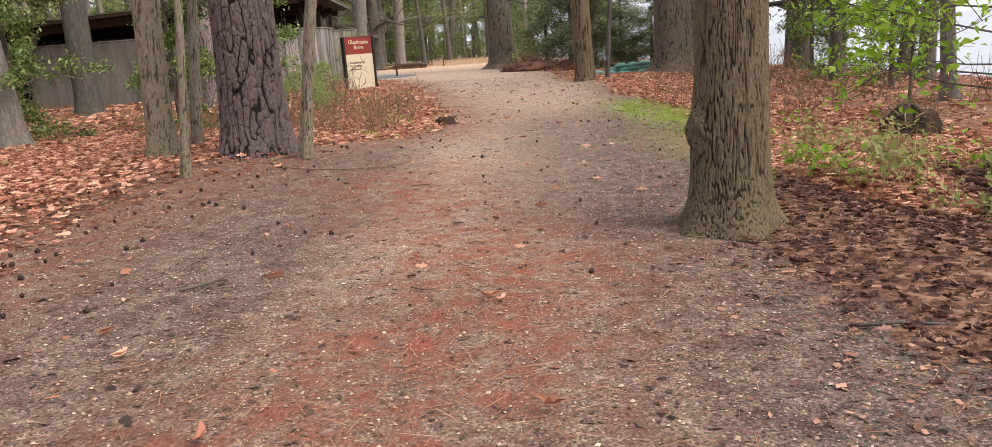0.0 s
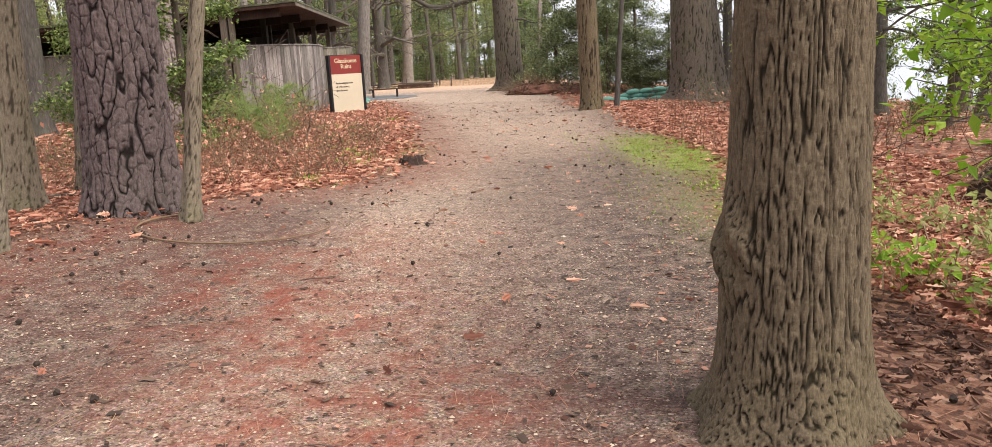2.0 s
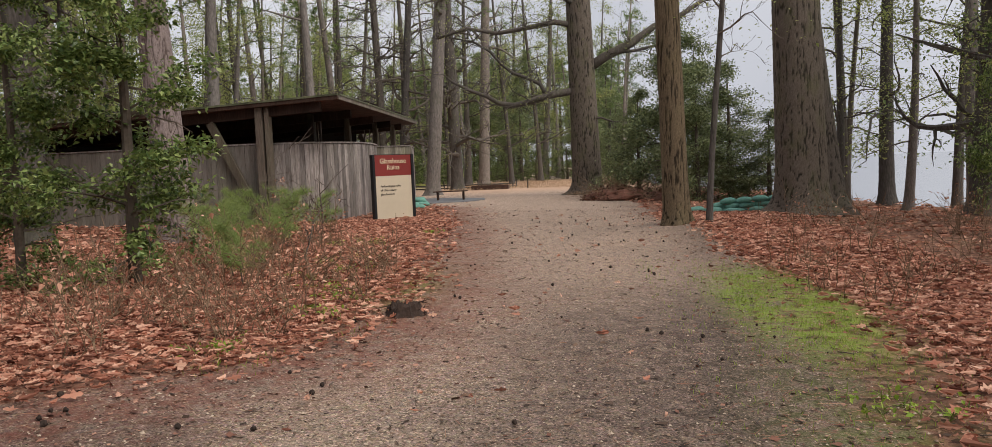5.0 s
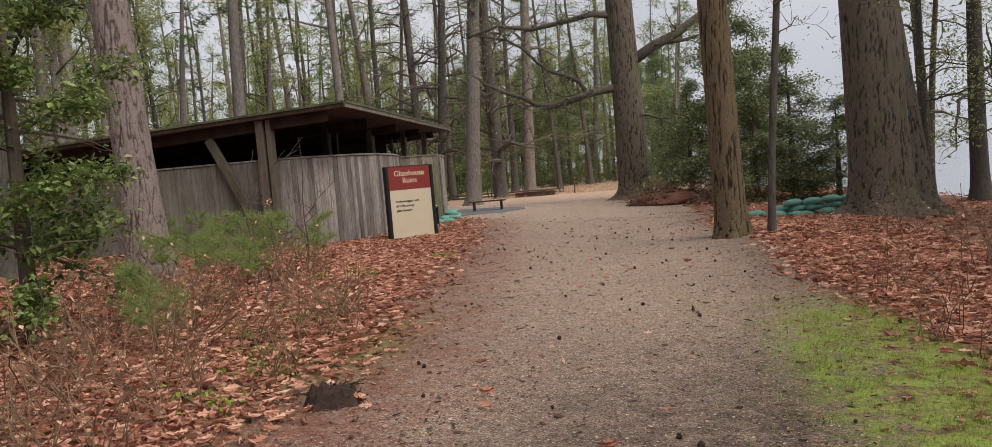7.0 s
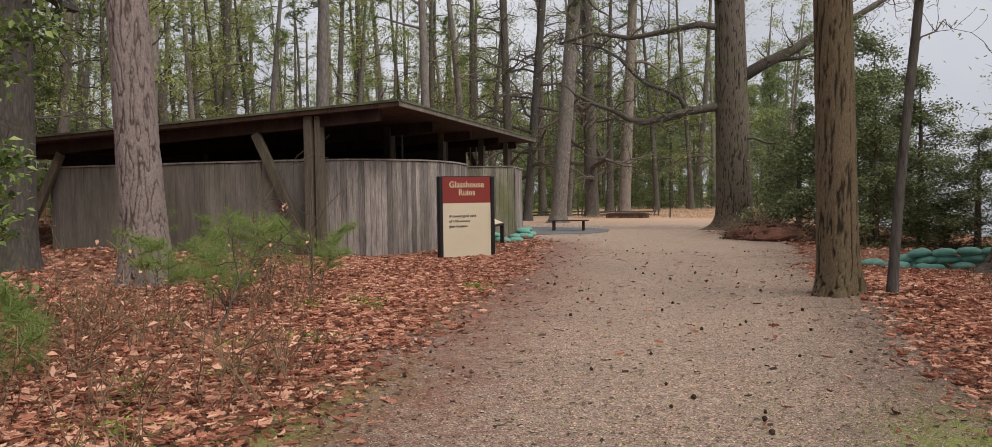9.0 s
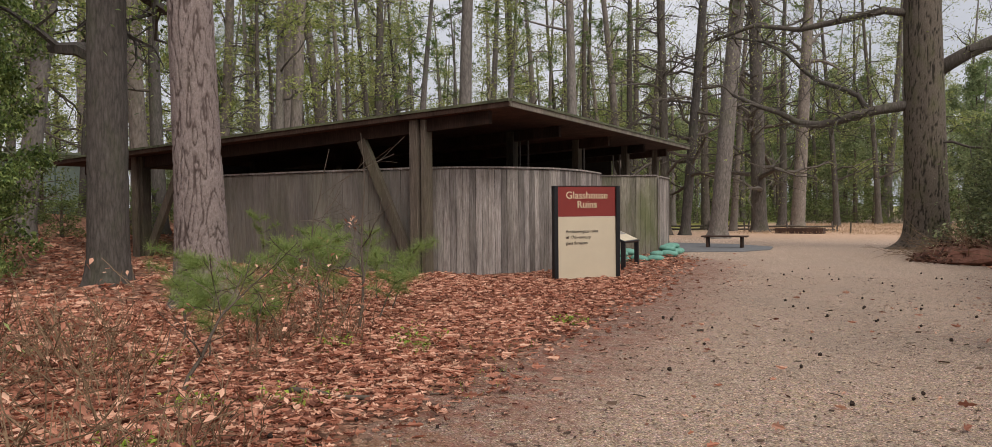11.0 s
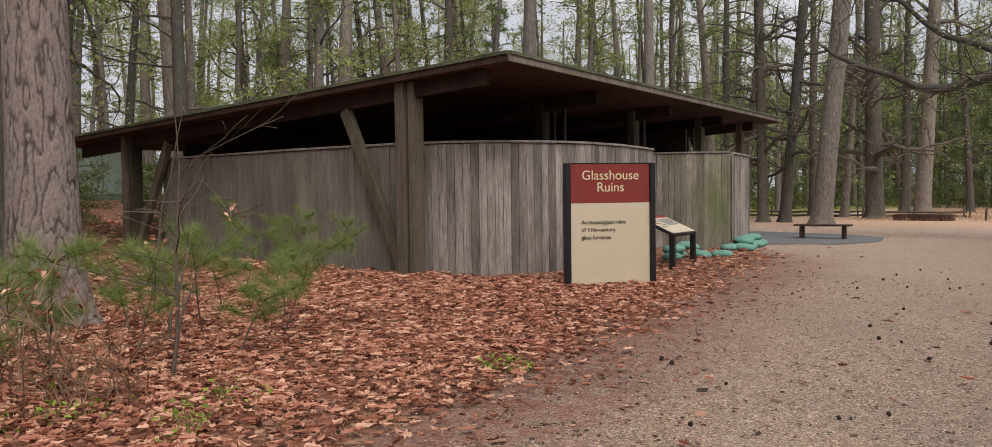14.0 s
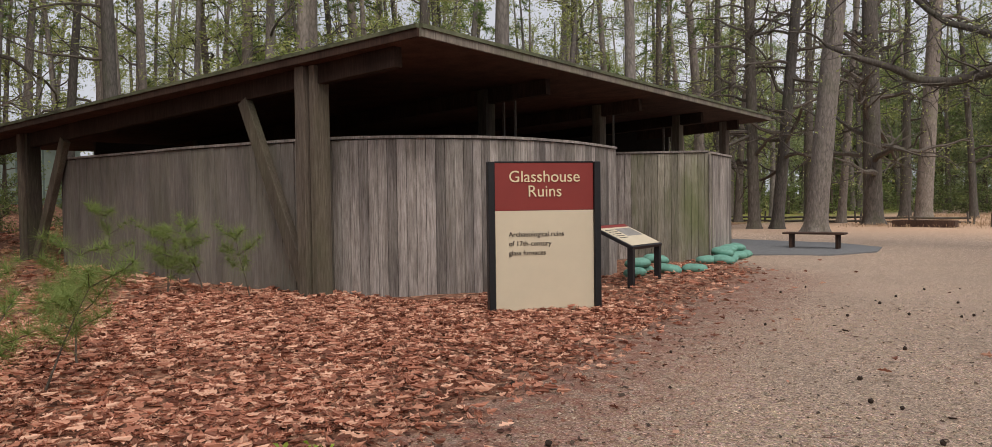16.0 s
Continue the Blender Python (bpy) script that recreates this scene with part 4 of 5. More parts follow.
def board_wall(name, label, run, mats, top):
    wall = thing(name, label, "wall", (run[0][0], run[0][1], 0.2), kind="structure")
    core = Shape()
    for a, b in zip(run, run[1:]):
        a, b = Vector(a), Vector(b)
        side = Vector((-(b - a).y, (b - a).x)).normalized() * 0.04
        core.prism([(*(a + side * 0.2), 0.1), (*(b + side * 0.2), 0.1), (*(b + side * 1.8), 0.1), (*(a + side * 1.8), 0.1)], (0, 0, top - 0.14))
    # toned near-black, so the gaps behind the boards read as shade
    part("backing", core, M_INNERSHADE, wall)
    cap = Shape()
    for a, b in zip(run, run[1:]):
        a, b = Vector(a), Vector(b)
        side = Vector((-(b - a).y, (b - a).x)).normalized()
        cap.prism([(*(a - side * 0.045), top - 0.03), (*(b - side * 0.045), top - 0.03), (*(b + side * 0.1), top - 0.03), (*(a + side * 0.1), top - 0.03)], (0, 0, 0.04))
    part("cap_rail", cap, M_GREYWOOD, wall, "weathered grey cap rail")
    for p, d in sample(run, 0.142):
        mat = mats(p)
        if mat not in board_mesh:
            s = Shape()
            s.box(-0.0685, 0.0685, -0.012, 0.012, 0, 2.36)
            board_mesh[mat] = bevelled(s.mesh("board", mat), 0.004)
        ob = new("board", board_mesh[mat])
        ob.parent = wall
        ob.matrix_parent_inverse = wall.matrix_basis.inverted()
        lift = wood_rnd.uniform(-0.012, 0.004)
        ob.matrix_basis = pose(p.x, p.y, top - 0.035 - 2.36 + lift, wood_rnd.gauss(0, 0.12), 0, math.degrees(math.atan2(d.y, d.x)) + wood_rnd.gauss(0, 0.6))
    return wall


run_a = arc(-15.9, 30.1, 0.45, 180, 262, 6) + arc(-11.5, 36.5, 6.95, 262, 276, 4) + arc(-9.0, 32.75, 3.0, 278, 350, 14) + [(-5.98, 33.3), (-6.12, 34.4), (-6.3, 35.35)]
board_wall("wall_curved", "curved wall of weathered vertical grey-brown boards", run_a, lambda p: M_BROWNBOARD if p.x < -8.1 else M_GREYWOOD, WALL_TOP)
board_wall("wall_entrance", "short angled wall of green-stained vertical boards", [(-9.6, 36.3), (-7.45, 37.45), (-5.75, 38.45)], lambda p: M_GREENBOARD if p.x > -7.2 else M_GREYWOOD, WALL_TOP + 0.03)
board_wall("wall_side", "narrow return wall of pale grey boards", [(-5.72, 38.48), (-6.1, 40.6)], lambda p: M_GREYWOOD, WALL_TOP)
# rear and far side walls, the interior's shade put into their colour
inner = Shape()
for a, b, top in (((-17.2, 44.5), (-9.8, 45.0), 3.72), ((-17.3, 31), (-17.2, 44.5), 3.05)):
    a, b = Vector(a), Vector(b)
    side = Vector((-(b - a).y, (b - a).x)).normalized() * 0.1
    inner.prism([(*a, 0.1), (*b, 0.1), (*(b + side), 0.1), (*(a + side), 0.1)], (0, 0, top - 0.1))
tagged(part("wall_back", inner, M_INNERSHADE), "rear wall toned dark for the shelter's inner shade", "wall", kind="structure")


# ---- signs ----
def lettering(text, size, material, parent, m, name="lettering", depth=0.004, spacing=1.0, align="LEFT"):
    cu = bpy.data.curves.new("text", "FONT")
    cu.body, cu.size, cu.extrude, cu.space_line, cu.align_x = text, size, depth, spacing, align
    tmp = bpy.data.objects.new("text", cu)
    scene.collection.objects.link(tmp)
    me = bpy.data.meshes.new_from_object(tmp.evaluated_get(bpy.context.evaluated_depsgraph_get()))
    bpy.data.objects.remove(tmp)
    me.materials.clear()
    me.materials.append(material)
    ob = new(name, me)
    ob.parent = parent
    ob.matrix_basis = m
    return ob


def sign_board():
    a, b = Vector((-4.98, 29.73)), Vector((-4.03, 30.85))
    w = (b - a).length
    turn = math.degrees(math.atan2(b.y - a.y, b.x - a.x))
    zb = gz(*((a + b) / 2))
    ob = thing("trail_sign", "upright cream and red sign board between black posts", "sign")
    ob.matrix_basis = pose(a.x, a.y, zb, 0, 0, turn)

    def own(name, s, mat, label="", bevel=0.006):
        me = s.mesh(name, mat)
        o = new(name, bevelled(me, bevel))
        o.parent = ob
        return tagged(o, label)

    top = 1.91
    for x in (0.0, w - 0.085):
        s = Shape()
        s.box(x, x + 0.085, -0.05, 0.09, -0.2, top)
        own("post", s, M_BLACK, "black square post")
    s = Shape()
    s.box(0.088, w - 0.088, -0.012, 0.05, 0.03, top - 0.617)
    lower = own("lower_panel", s, M_CREAM, "cream information panel", 0.003)
    s = Shape()
    s.box(0.088, w - 0.088, -0.014, 0.05, top - 0.615, top - 0.015)
    header = own("header_panel", s, M_RED, "brick red header panel", 0.003)
    s = Shape()
    s.box(0.087, w - 0.087, -0.02, 0.06, top - 0.013, top + 0.004)
    own("top_rail", s, M_BLACK, "", 0.002)
    cx = w / 2
    lettering("Glasshouse\nRuins", 0.205, M_LETTER, header, pose(cx, -0.020, top - 0.255, 90, 0, 0), spacing=0.9, align="CENTER")
    for k, line in enumerate(("Archaeological ruins", "of 17th-century", "glass furnaces")):
        lettering(line, 0.088, M_INK, lower, pose(0.26, -0.0165, top - 0.94 - 0.117 * k, 90, 0, 0), "text_line")
    return ob


sign_board()


def wayside_panel():
    ob = thing("wayside_exhibit", "low slanted exhibit panel on black metal legs", "sign")
    ob.matrix_basis = pose(-4.85, 33.7, gz(-4.85, 33.7), 0, 0, 2)

    def own(name, s, mat, label="", bevel=0.005, m=None):
        o = new(name, bevelled(s.mesh(name, mat), bevel))
        o.parent = ob
        if m:
            o.matrix_basis = m
        return tagged(o, label)

    for y in (-0.5, 0.5):
        s = Shape()
        s.box(-0.05, 0.05, y - 0.04, y + 0.04, -0.15, 0.62)
        own("leg", s, M_BLACK)
    tilt = pose(-0.30, 0, 0.78, 0, 24, 0)
    s = Shape()
    s.box(-0.40, 0.40, -0.56, 0.56, -0.055, 0.0)
    tray = own("tray", s, M_BLACK, "black metal tray", 0.006, tilt)
    s = Shape()
    s.box(-0.36, 0.36, -0.52, 0.52, 0.002, 0.008)
    own("print", s, M_CREAM, "printed cream panel", 0.001).parent = tray
    s = Shape()
    s.box(-0.36, -0.27, -0.52, 0.52, 0.009, 0.012)
    own("header", s, M_RED, "red title band", 0.0008).parent = tray
    s = Shape()
    s.box(-0.22, 0.05, -0.1, 0.46, 0.009, 0.011)
    own("picture", s, M_STONE, "grey picture area", 0.0005).parent = tray
    for k in range(5):
        s = Shape()
        s.box(-0.2 + k * 0.07, -0.18 + k * 0.07, -0.46, -0.16, 0.009, 0.011)
        own("text_line", s, M_INK, "", 0.0005).parent = tray
    return ob


wayside_panel()


def bench(x, y, turn, length):
    ob = thing("bench", "plain backless wooden bench on grey pavement", "bench")
    ob.matrix_basis = pose(x, y, gz(x, y) + 0.03, 0, 0, turn)
    for k in (-0.13, 0.13):
        s = Shape()
        s.box(-length / 2, length / 2, k - 0.12, k + 0.12, 0.38, 0.43)
        o = new("seat_plank", bevelled(s.mesh("seat_plank", M_BEAM), 0.008))
        o.parent = ob
    for k in (-length / 2 + 0.2, length / 2 - 0.2):
        s = Shape()
        s.box(k - 0.04, k + 0.04, -0.18, 0.18, 0.0, 0.378)
        o = new("leg", bevelled(s.mesh("leg", M_BEAM), 0.006))
        o.parent = ob
    return ob


bench(-5.3, 44.6, 4, 1.6)


# ---- sandbags ----
def bag_mesh(seed):
    rnd = random.Random(seed)
    s = Shape()
    nu, nv = 14, 12
    for i in range(nu + 1):
        u = -1 + 2 * i / nu
        w = max(0.05, (1 - abs(u) ** 3.2) ** 0.5)
        for j in range(nv):
            a = 2 * math.pi * j / nv
            k = 1 + 0.10 * noise.noise((u * 2 + seed, math.cos(a) * 1.5, math.sin(a) * 1.5))
            s.v.append(Vector((u * 0.30, math.cos(a) * 0.18 * w * k, 0.10 + math.sin(a) * 0.095 * w * k - 0.02 * u * u)))
    for i in range(nu):
        for j in range(nv):
            a, b = i * nv + j, i * nv + (j + 1) % nv
            s.f.append((a, b, b + nv, a + nv))
    s.f.append(tuple(reversed(range(nv))))
    s.f.append(tuple(nu * nv + j for j in range(nv)))
    return s.mesh("sandbag", M_BAG, True)


BAGS = [bag_mesh(k) for k in range(4)]


def sandbag(x, y, turn, level=0, tip=0):
    ob = new("sandbag", BAGS[wood_rnd.randrange(4)])
    ob.matrix_basis = pose(x, y, gz(x, y) + 0.145 * level - 0.01, tip, wood_rnd.gauss(0, 4), turn)
    ob.scale = (0.84, 0.84, 0.95)
    return tagged(ob, "faded green woven sandbag in a heap on the ground", "sandbag", "sandbags")


for k in range(9):
    t = k / 8
    x, y = -5.42 - 0.5 * t, 38.35 + 2.6 * t
    sandbag(x + wood_rnd.gauss(0, 0.05), y, 20 + wood_rnd.gauss(0, 25))
    if k < 8:
        sandbag(x - 0.15 + wood_rnd.gauss(0, 0.05), y + 0.2, 15 + wood_rnd.gauss(0, 25), 1)
for x, y, a, l in ((-5.25, 38.0, 10, 0), (-5.55, 37.85, 60, 0), (-5.5, 34.6, 80, 0), (-5.6, 35.0, 20, 0), (-5.55, 34.8, 50, 1), (-5.2, 35.3, 0, 0), (-5.0, 36.0, 10, 0), (-5.6, 35.6, 30, 1)):
    sandbag(x, y, a, l)
for k in range(9):
    sandbag(4.2 + 0.42 * k, 31.0 + 0.12 * wood_rnd.gauss(0, 1), wood_rnd.gauss(0, 14), 0)
    if k < 7:
        sandbag(4.8 + 0.42 * k, 31.05, wood_rnd.gauss(0, 14), 1)
for k in range(5):
    sandbag(5.1 + 0.45 * k, 31.02, wood_rnd.gauss(0, 16), 2)
for x, y, a in ((4.7, 30.6, 70), (5.1, 30.55, 90), (5.3, 30.6, 40)):
    sandbag(x, y, a, 0)


# ---- small things ----
def stump(x, y):
    ob = thing("tree_stump", "rotted low tree stump at the trail edge", "stump", (x, y, gz(x, y)))
    rnd = random.Random(5)
    s = Shape()
    n = 26
    for i, (z, r) in enumerate(((-0.05, 0.27), (0.0, 0.22), (0.04, 0.18), (0.07, 0.16), (0.09, 0.13), (0.07, 0.08), (0.05, 0.02))):
        for j in range(n):
            a = 2 * math.pi * j / n
            q = 1 + 0.28 * noise.noise((math.cos(a) * 2.5, math.sin(a) * 2.5, z * 6))
            s.v.append(Vector((x + r * q * math.cos(a), y + r * q * math.sin(a), gz(x, y) + z * (1.3 + 0.8 * noise.noise((math.cos(a) * 3, math.sin(a) * 3, i * 0.4))))))
    for i in range(6):
        for j in range(n):
            a, b = i * n + j, i * n + (j + 1) % n
            s.f.append((a, b, b + n, a + n))
    part("wood", s, M_ROT, ob)
    w = Shape()
    for _ in range(14):
        a = rnd.uniform(0, 6.3)
        limb(w, rnd, (x + 0.12 * math.cos(a), y + 0.12 * math.sin(a), gz(x, y) + rnd.uniform(0.02, 0.10)), (math.cos(a), math.sin(a), rnd.uniform(-0.2, 0.6)), rnd.uniform(0.08, 0.2), 0.014, 0.05, 0.25, 4, 1, 1)
    tagged(part("roots", w, M_ROT, ob, "ragged broken roots"), kind="stuff")


stump(-0.8, 15.25)


# ---- what lies on the ground ----
def scatter(name, verts, faces, pts, yaw, tilt, scale, mat, label, category, curl=None):
    """One mesh of many small copies of a shape, each turned, tipped and sized."""
    base = np.array(verts, float)
    n, k = len(pts), len(base)
    B = base[None] * np.asarray(scale)[:, None, None]
    if curl is not None:
        B[:, :, 2] += np.asarray(curl)[:, None] * np.asarray(scale)[:, None] * (base[:, 0] ** 2 + 1.6 * base[:, 1] ** 2)[None]
    c, s = np.cos(tilt)[:, None], np.sin(tilt)[:, None]
    x, y, z = B[..., 0], B[..., 1] * c - B[..., 2] * s, B[..., 1] * s + B[..., 2] * c
    cy, sy = np.cos(yaw)[:, None], np.sin(yaw)[:, None]
    V = np.stack([x * cy - y * sy, x * sy + y * cy, z], -1) + np.asarray(pts)[:, None, :]
    F = []
    for f in faces:
        F.append((np.array(f)[None] + (np.arange(n) * k)[:, None]).tolist())
    me = bpy.data.meshes.new(name)
    me.from_pydata(V.reshape(-1, 3).tolist(), [], [q for fs in F for q in fs])
    me.materials.append(mat)
    return tagged(new(name, me), label, category, kind="stuff")


rs = np.random.RandomState(11)


def keep_off(x, y):
    """Places under the shelter's walls or in the river are left free."""
    return ((x > -16.2) & (x < -6.1) & (y > 30.0) & (y < 46)) | (x > np.interp(y, SHORE_Y, SHORE_X) + 0.5)


def spread(n, x0, x1, y0, y1, chance):
    x, y = rs.uniform(x0, x1, n), rs.uniform(y0, y1, n)
    ok = (rs.uniform(size=n) < chance(x, y)) & ~keep_off(x, y)
    x, y = x[ok], y[ok]
    return x, y, ground_z(x, y)


def green_patch(x, y):
    """The mossy lawn at the trail's edge, 1 in its middle."""
    ragged = 0.25 * np.sin(x * 5.1 + y * 1.3) * np.sin(y * 2.7)
    return np.clip(1.35 * np.exp(-(((x - 3.25 - 0.02 * (y - 16)) / (0.72 + ragged)) ** 2 + ((y - 16.2) / 2.7) ** 2) ** 2), 0, 1)


def litter_chance(x, y):
    o = outside_edge(x, y) - 0.7 * np.exp(-((y - 12) / 5) ** 2) * (x > 0)
    clump = 0.5 + 0.5 * np.sin(x * 1.9 + 1.3 * np.sin(y * 0.8)) * np.sin(y * 1.4 + x * 0.5)
    bare = np.exp(-(((x + 2.6) / 2.2) ** 2 + ((y - 8.5) / 3.5) ** 2)) * 0.85
    return np.clip(0.003 + smooth_step(-0.6, 0.9, o) * (0.62 + 0.38 * clump), 0, 1) * (1 - bare * (o < 2.2)) * (1 - 0.93 * green_patch(x, y))


# lobed oak leaf, two halves folded at the rib
half = [(-0.3, 0.15), (-0.13, 0.09), (0.06, 0.32), (0.18, 0.11), (0.36, 0.17), (0.5, 0.0)]
leaf_v = [(-0.62, 0, 0), (0.5, 0, 0)] + [(x, y, 0.28 * y) for x, y in half[:-1]] + [(x, -y, 0.22 * y) for x, y in half[:-1]]
leaf_f = [(0, 1, 6, 5, 4, 3, 2), (1, 0, 7, 8, 9, 10, 11)]
for count, box, size in ((200000, (-9, 6.5, 2.0, 31.5), (0.055, 0.125)), (14000, (-24, -9, 8, 36), (0.12, 0.2)), (9000, (2.5, 12, 4, 46), (0.10, 0.17)), (8000, (-9, -2, 28, 42), (0.07, 0.13))):
    x, y, z = spread(count, *box, litter_chance)
    n = len(x)
    old = (x > 0.8) & (y < 7.3 + 1.2 * np.sin(x * 3))
    for sel, mat, words in ((~old, M_DEADLEAF, "thick layer of dry reddish-brown oak leaves"), (old, M_OLDLEAF, "older dark brown leaves beside the trail")):
        n = int(sel.sum())
        if n:
            scatter("leaf_litter", leaf_v, leaf_f, np.stack([x[sel], y[sel], z[sel] + rs.uniform(0.008, 0.06, n)], -1), rs.uniform(0, 6.3, n), rs.normal(0, 0.95, n), rs.uniform(*size, n) * (0.75 if mat is M_OLDLEAF else 1.0), mat, words, "leaves", rs.uniform(-0.3, 1.1, n))

# chips and pebbles of the trail
peb_v = [(1, 0, 0), (-1, 0.1, 0), (0.1, 0.8, 0), (-0.1, -0.8, 0), (0, 0, 0.55)]
peb_f = [(0, 2, 4), (2, 1, 4), (1, 3, 4), (3, 0, 4)]
M_PEBBLE = leaf_material("trail_pebble", (0.16, 0.105, 0.075), (0.35, 0.245, 0.175), (0.58, 0.47, 0.36), 0, 0.85)
x, y, z = spread(60000, -3.8, 4, 1.5, 34, lambda x, y: np.where(outside_edge(x, y) < 0.3, np.clip(1.25 - y * 0.018, 0.3, 1), 0.05))
n = len(x)
scatter("trail_gravel", peb_v, peb_f, np.stack([x, y, z + 0.004], -1), rs.uniform(0, 6.3, n), rs.normal(0, 0.15, n), np.exp(rs.normal(-4.95, 0.38, n)), M_PEBBLE, "small tan and brown pebbles pressed in the trail", "gravel")

# needles and thin bits of stalk
M_STRAW = leaf_material("fallen_needle", (0.16, 0.055, 0.035), (0.30, 0.12, 0.075), (0.46, 0.27, 0.17), 0, 0.85)


def needle_chance(x, y):
    L, R = np.interp(y, LEFT_Y, LEFT_X), np.interp(y, RIGHT_Y, RIGHT_X)
    red = np.exp(-(((x + 0.45 + 0.5 * np.sin(y * 0.9)) / 1.1) ** 2)) * (1 - smooth_step(8, 11.5, y))
    return np.clip(0.10 + 0.9 * red + 0.45 * np.exp(-((outside_edge(x, y)) / 0.5) ** 2), 0, 1)


x, y, z = spread(90000, -4.2, 5, 1.5, 34, needle_chance)
n = len(x)
scatter("pine_straw", [(-1, -0.018, 0), (1, -0.018, 0.03), (1, 0.018, 0.03), (-1, 0.018, 0)], [(0, 1, 2, 3)], np.stack([x, y, z + 0.008 + rs.uniform(0, 0.012, n)], -1), rs.uniform(0, 6.3, n), rs.normal(0, 0.3, n), rs.uniform(0.03, 0.085, n), M_STRAW, "reddish fallen pine needles on the trail", "pine needles")

# dark crumbs of bark and leaf trodden into the trail
M_CRUMB = leaf_material("bark_crumb", (0.035, 0.024, 0.018), (0.09, 0.058, 0.042), (0.20, 0.125, 0.085), 0, 0.9)
x, y, z = spread(42000, -4.2, 4.4, 1.5, 34, lambda x, y: np.where(outside_edge(x, y) < 0.6, np.clip(1.1 - y * 0.02, 0.3, 1), 0.1))
n = len(x)
scatter("trail_crumbs", [(-1, -0.3, 0), (0.8, -0.45, 0.1), (1, 0.35, 0.25), (-0.7, 0.4, 0.1)], [(0, 1, 2, 3)], np.stack([x, y, z + 0.007], -1), rs.uniform(0, 6.3, n), rs.normal(0, 0.35, n), np.exp(rs.normal(-4.55, 0.45, n)), M_CRUMB, "dark crumbs of bark and leaf trodden into the trail", "debris")

# broken leaf along the trail's margins
def margin_chance(x, y):
    left = np.exp(-((x - np.interp(y, LEFT_Y, LEFT_X) - 0.3) / 0.9) ** 2)
    right = 0.8 * np.exp(-((np.interp(y, RIGHT_Y, RIGHT_X) - x - 0.2) / 0.6) ** 2)
    return np.clip(np.maximum(left, right) * (0.55 + 0.45 * np.sin(x * 3.1 + y) * np.sin(y * 2.3)) + 0.03 * (y < 12), 0, 1)


x, y, z = spread(75000, -5.0, 4.8, 1.5, 36, margin_chance)
n = len(x)
scatter("leaf_fragments", [(-1, -0.35, 0), (0.7, -0.6, 0.1), (1, 0.3, 0.3), (-0.5, 0.55, 0.15)], [(0, 1, 2, 3)], np.stack([x, y, z + 0.009], -1), rs.uniform(0, 6.3, n), rs.normal(0, 0.4, n), np.exp(rs.normal(-4.3, 0.4, n)), leaf_material("leaf_fragment", (0.09, 0.038, 0.026), (0.25, 0.115, 0.078), (0.48, 0.27, 0.19), 0, 0.85), "broken reddish-brown leaf bits along the trail edge", "leaves")

# spiny seed balls
ball = bmesh.new()
bmesh.ops.create_icosphere(ball, subdivisions=2, radius=1.0)
bv = [tuple(v.co * (1.0 if i % 2 else 0.74)) for i, v in enumerate(ball.verts)]
bf = [tuple(v.index for v in f.verts) for f in ball.faces]
ball.free()


def cone_chance(x, y):
    o = outside_edge(x, y)
    near_left = np.exp(-(((x - np.interp(y, LEFT_Y, LEFT_X) - 0.5) / 0.9) ** 2)) * (1 - smooth_step(9, 14, y))
    return np.clip(0.05 + 0.75 * near_left + 0.03 * (y > 14) * (o < 0), 0, 1) * (o < 1.0)


x, y, z = spread(2600, -4.5, 5, 1.5, 36, cone_chance)
n = len(x)
scatter("seed_ball", bv, bf, np.stack([x, y, z + 0.016], -1), rs.uniform(0, 6.3, n), rs.uniform(0, 3, n), rs.uniform(0.014, 0.025, n), M_CONE, "dark spiny seed balls and cones strewn on the trail", "seed balls")

# short grass on the mossy patch, dry grass in the clearing
blade_v = [(-0.05, 0, 0), (0.05, 0, 0), (0.02, 0.16, 0.6), (0.0, 0.42, 1.0)]
blade_f = [(0, 1, 2), (0, 2, 3)]
x, y, z = spread(60000, 1.8, 4.8, 9, 20, lambda x, y: green_patch(x, y) * np.clip(0.45 + 0.9 * np.sin(x * 7 + 2 * np.sin(y * 3)) * np.sin(y * 5 + x * 2), 0.05, 1) + 0.04)
n = len(x)
scatter("short_grass", blade_v, blade_f, np.stack([x, y, z], -1), rs.uniform(0, 6.3, n), rs.normal(0, 0.3, n), rs.uniform(0.018, 0.05, n), M_GRASS, "bright short grass and moss beside the trail", "grass")
x, y, z = spread(5000, -3.2, -0.4, 12.5, 24, lambda x, y: np.exp(-((outside_edge(x, y) - 0.15) / 0.3) ** 2) * (np.sin(x * 5) * np.sin(y * 2.3) > 0.1))
n = len(x)
scatter("weed_patch", blade_v, blade_f, np.stack([x, y, z], -1), rs.uniform(0, 6.3, n), rs.normal(0, 0.7, n), rs.uniform(0.02, 0.07, n), M_GRASS, "low green weeds along the trail edge", "weeds")
x, y, z = spread(16000, -9, 5, 60, 84, lambda x, y: 0.4 + 0.6 * (np.sin(x * 1.1) * np.sin(y * 0.7) > 0))
n = len(x)
scatter("dry_grass", blade_v, blade_f, np.stack([x, y, z], -1), rs.uniform(0, 6.3, n), rs.normal(0, 0.3, n), rs.uniform(0.06, 0.2, n), M_DRYGRASS, "tan dried grass in the far clearing", "grass")


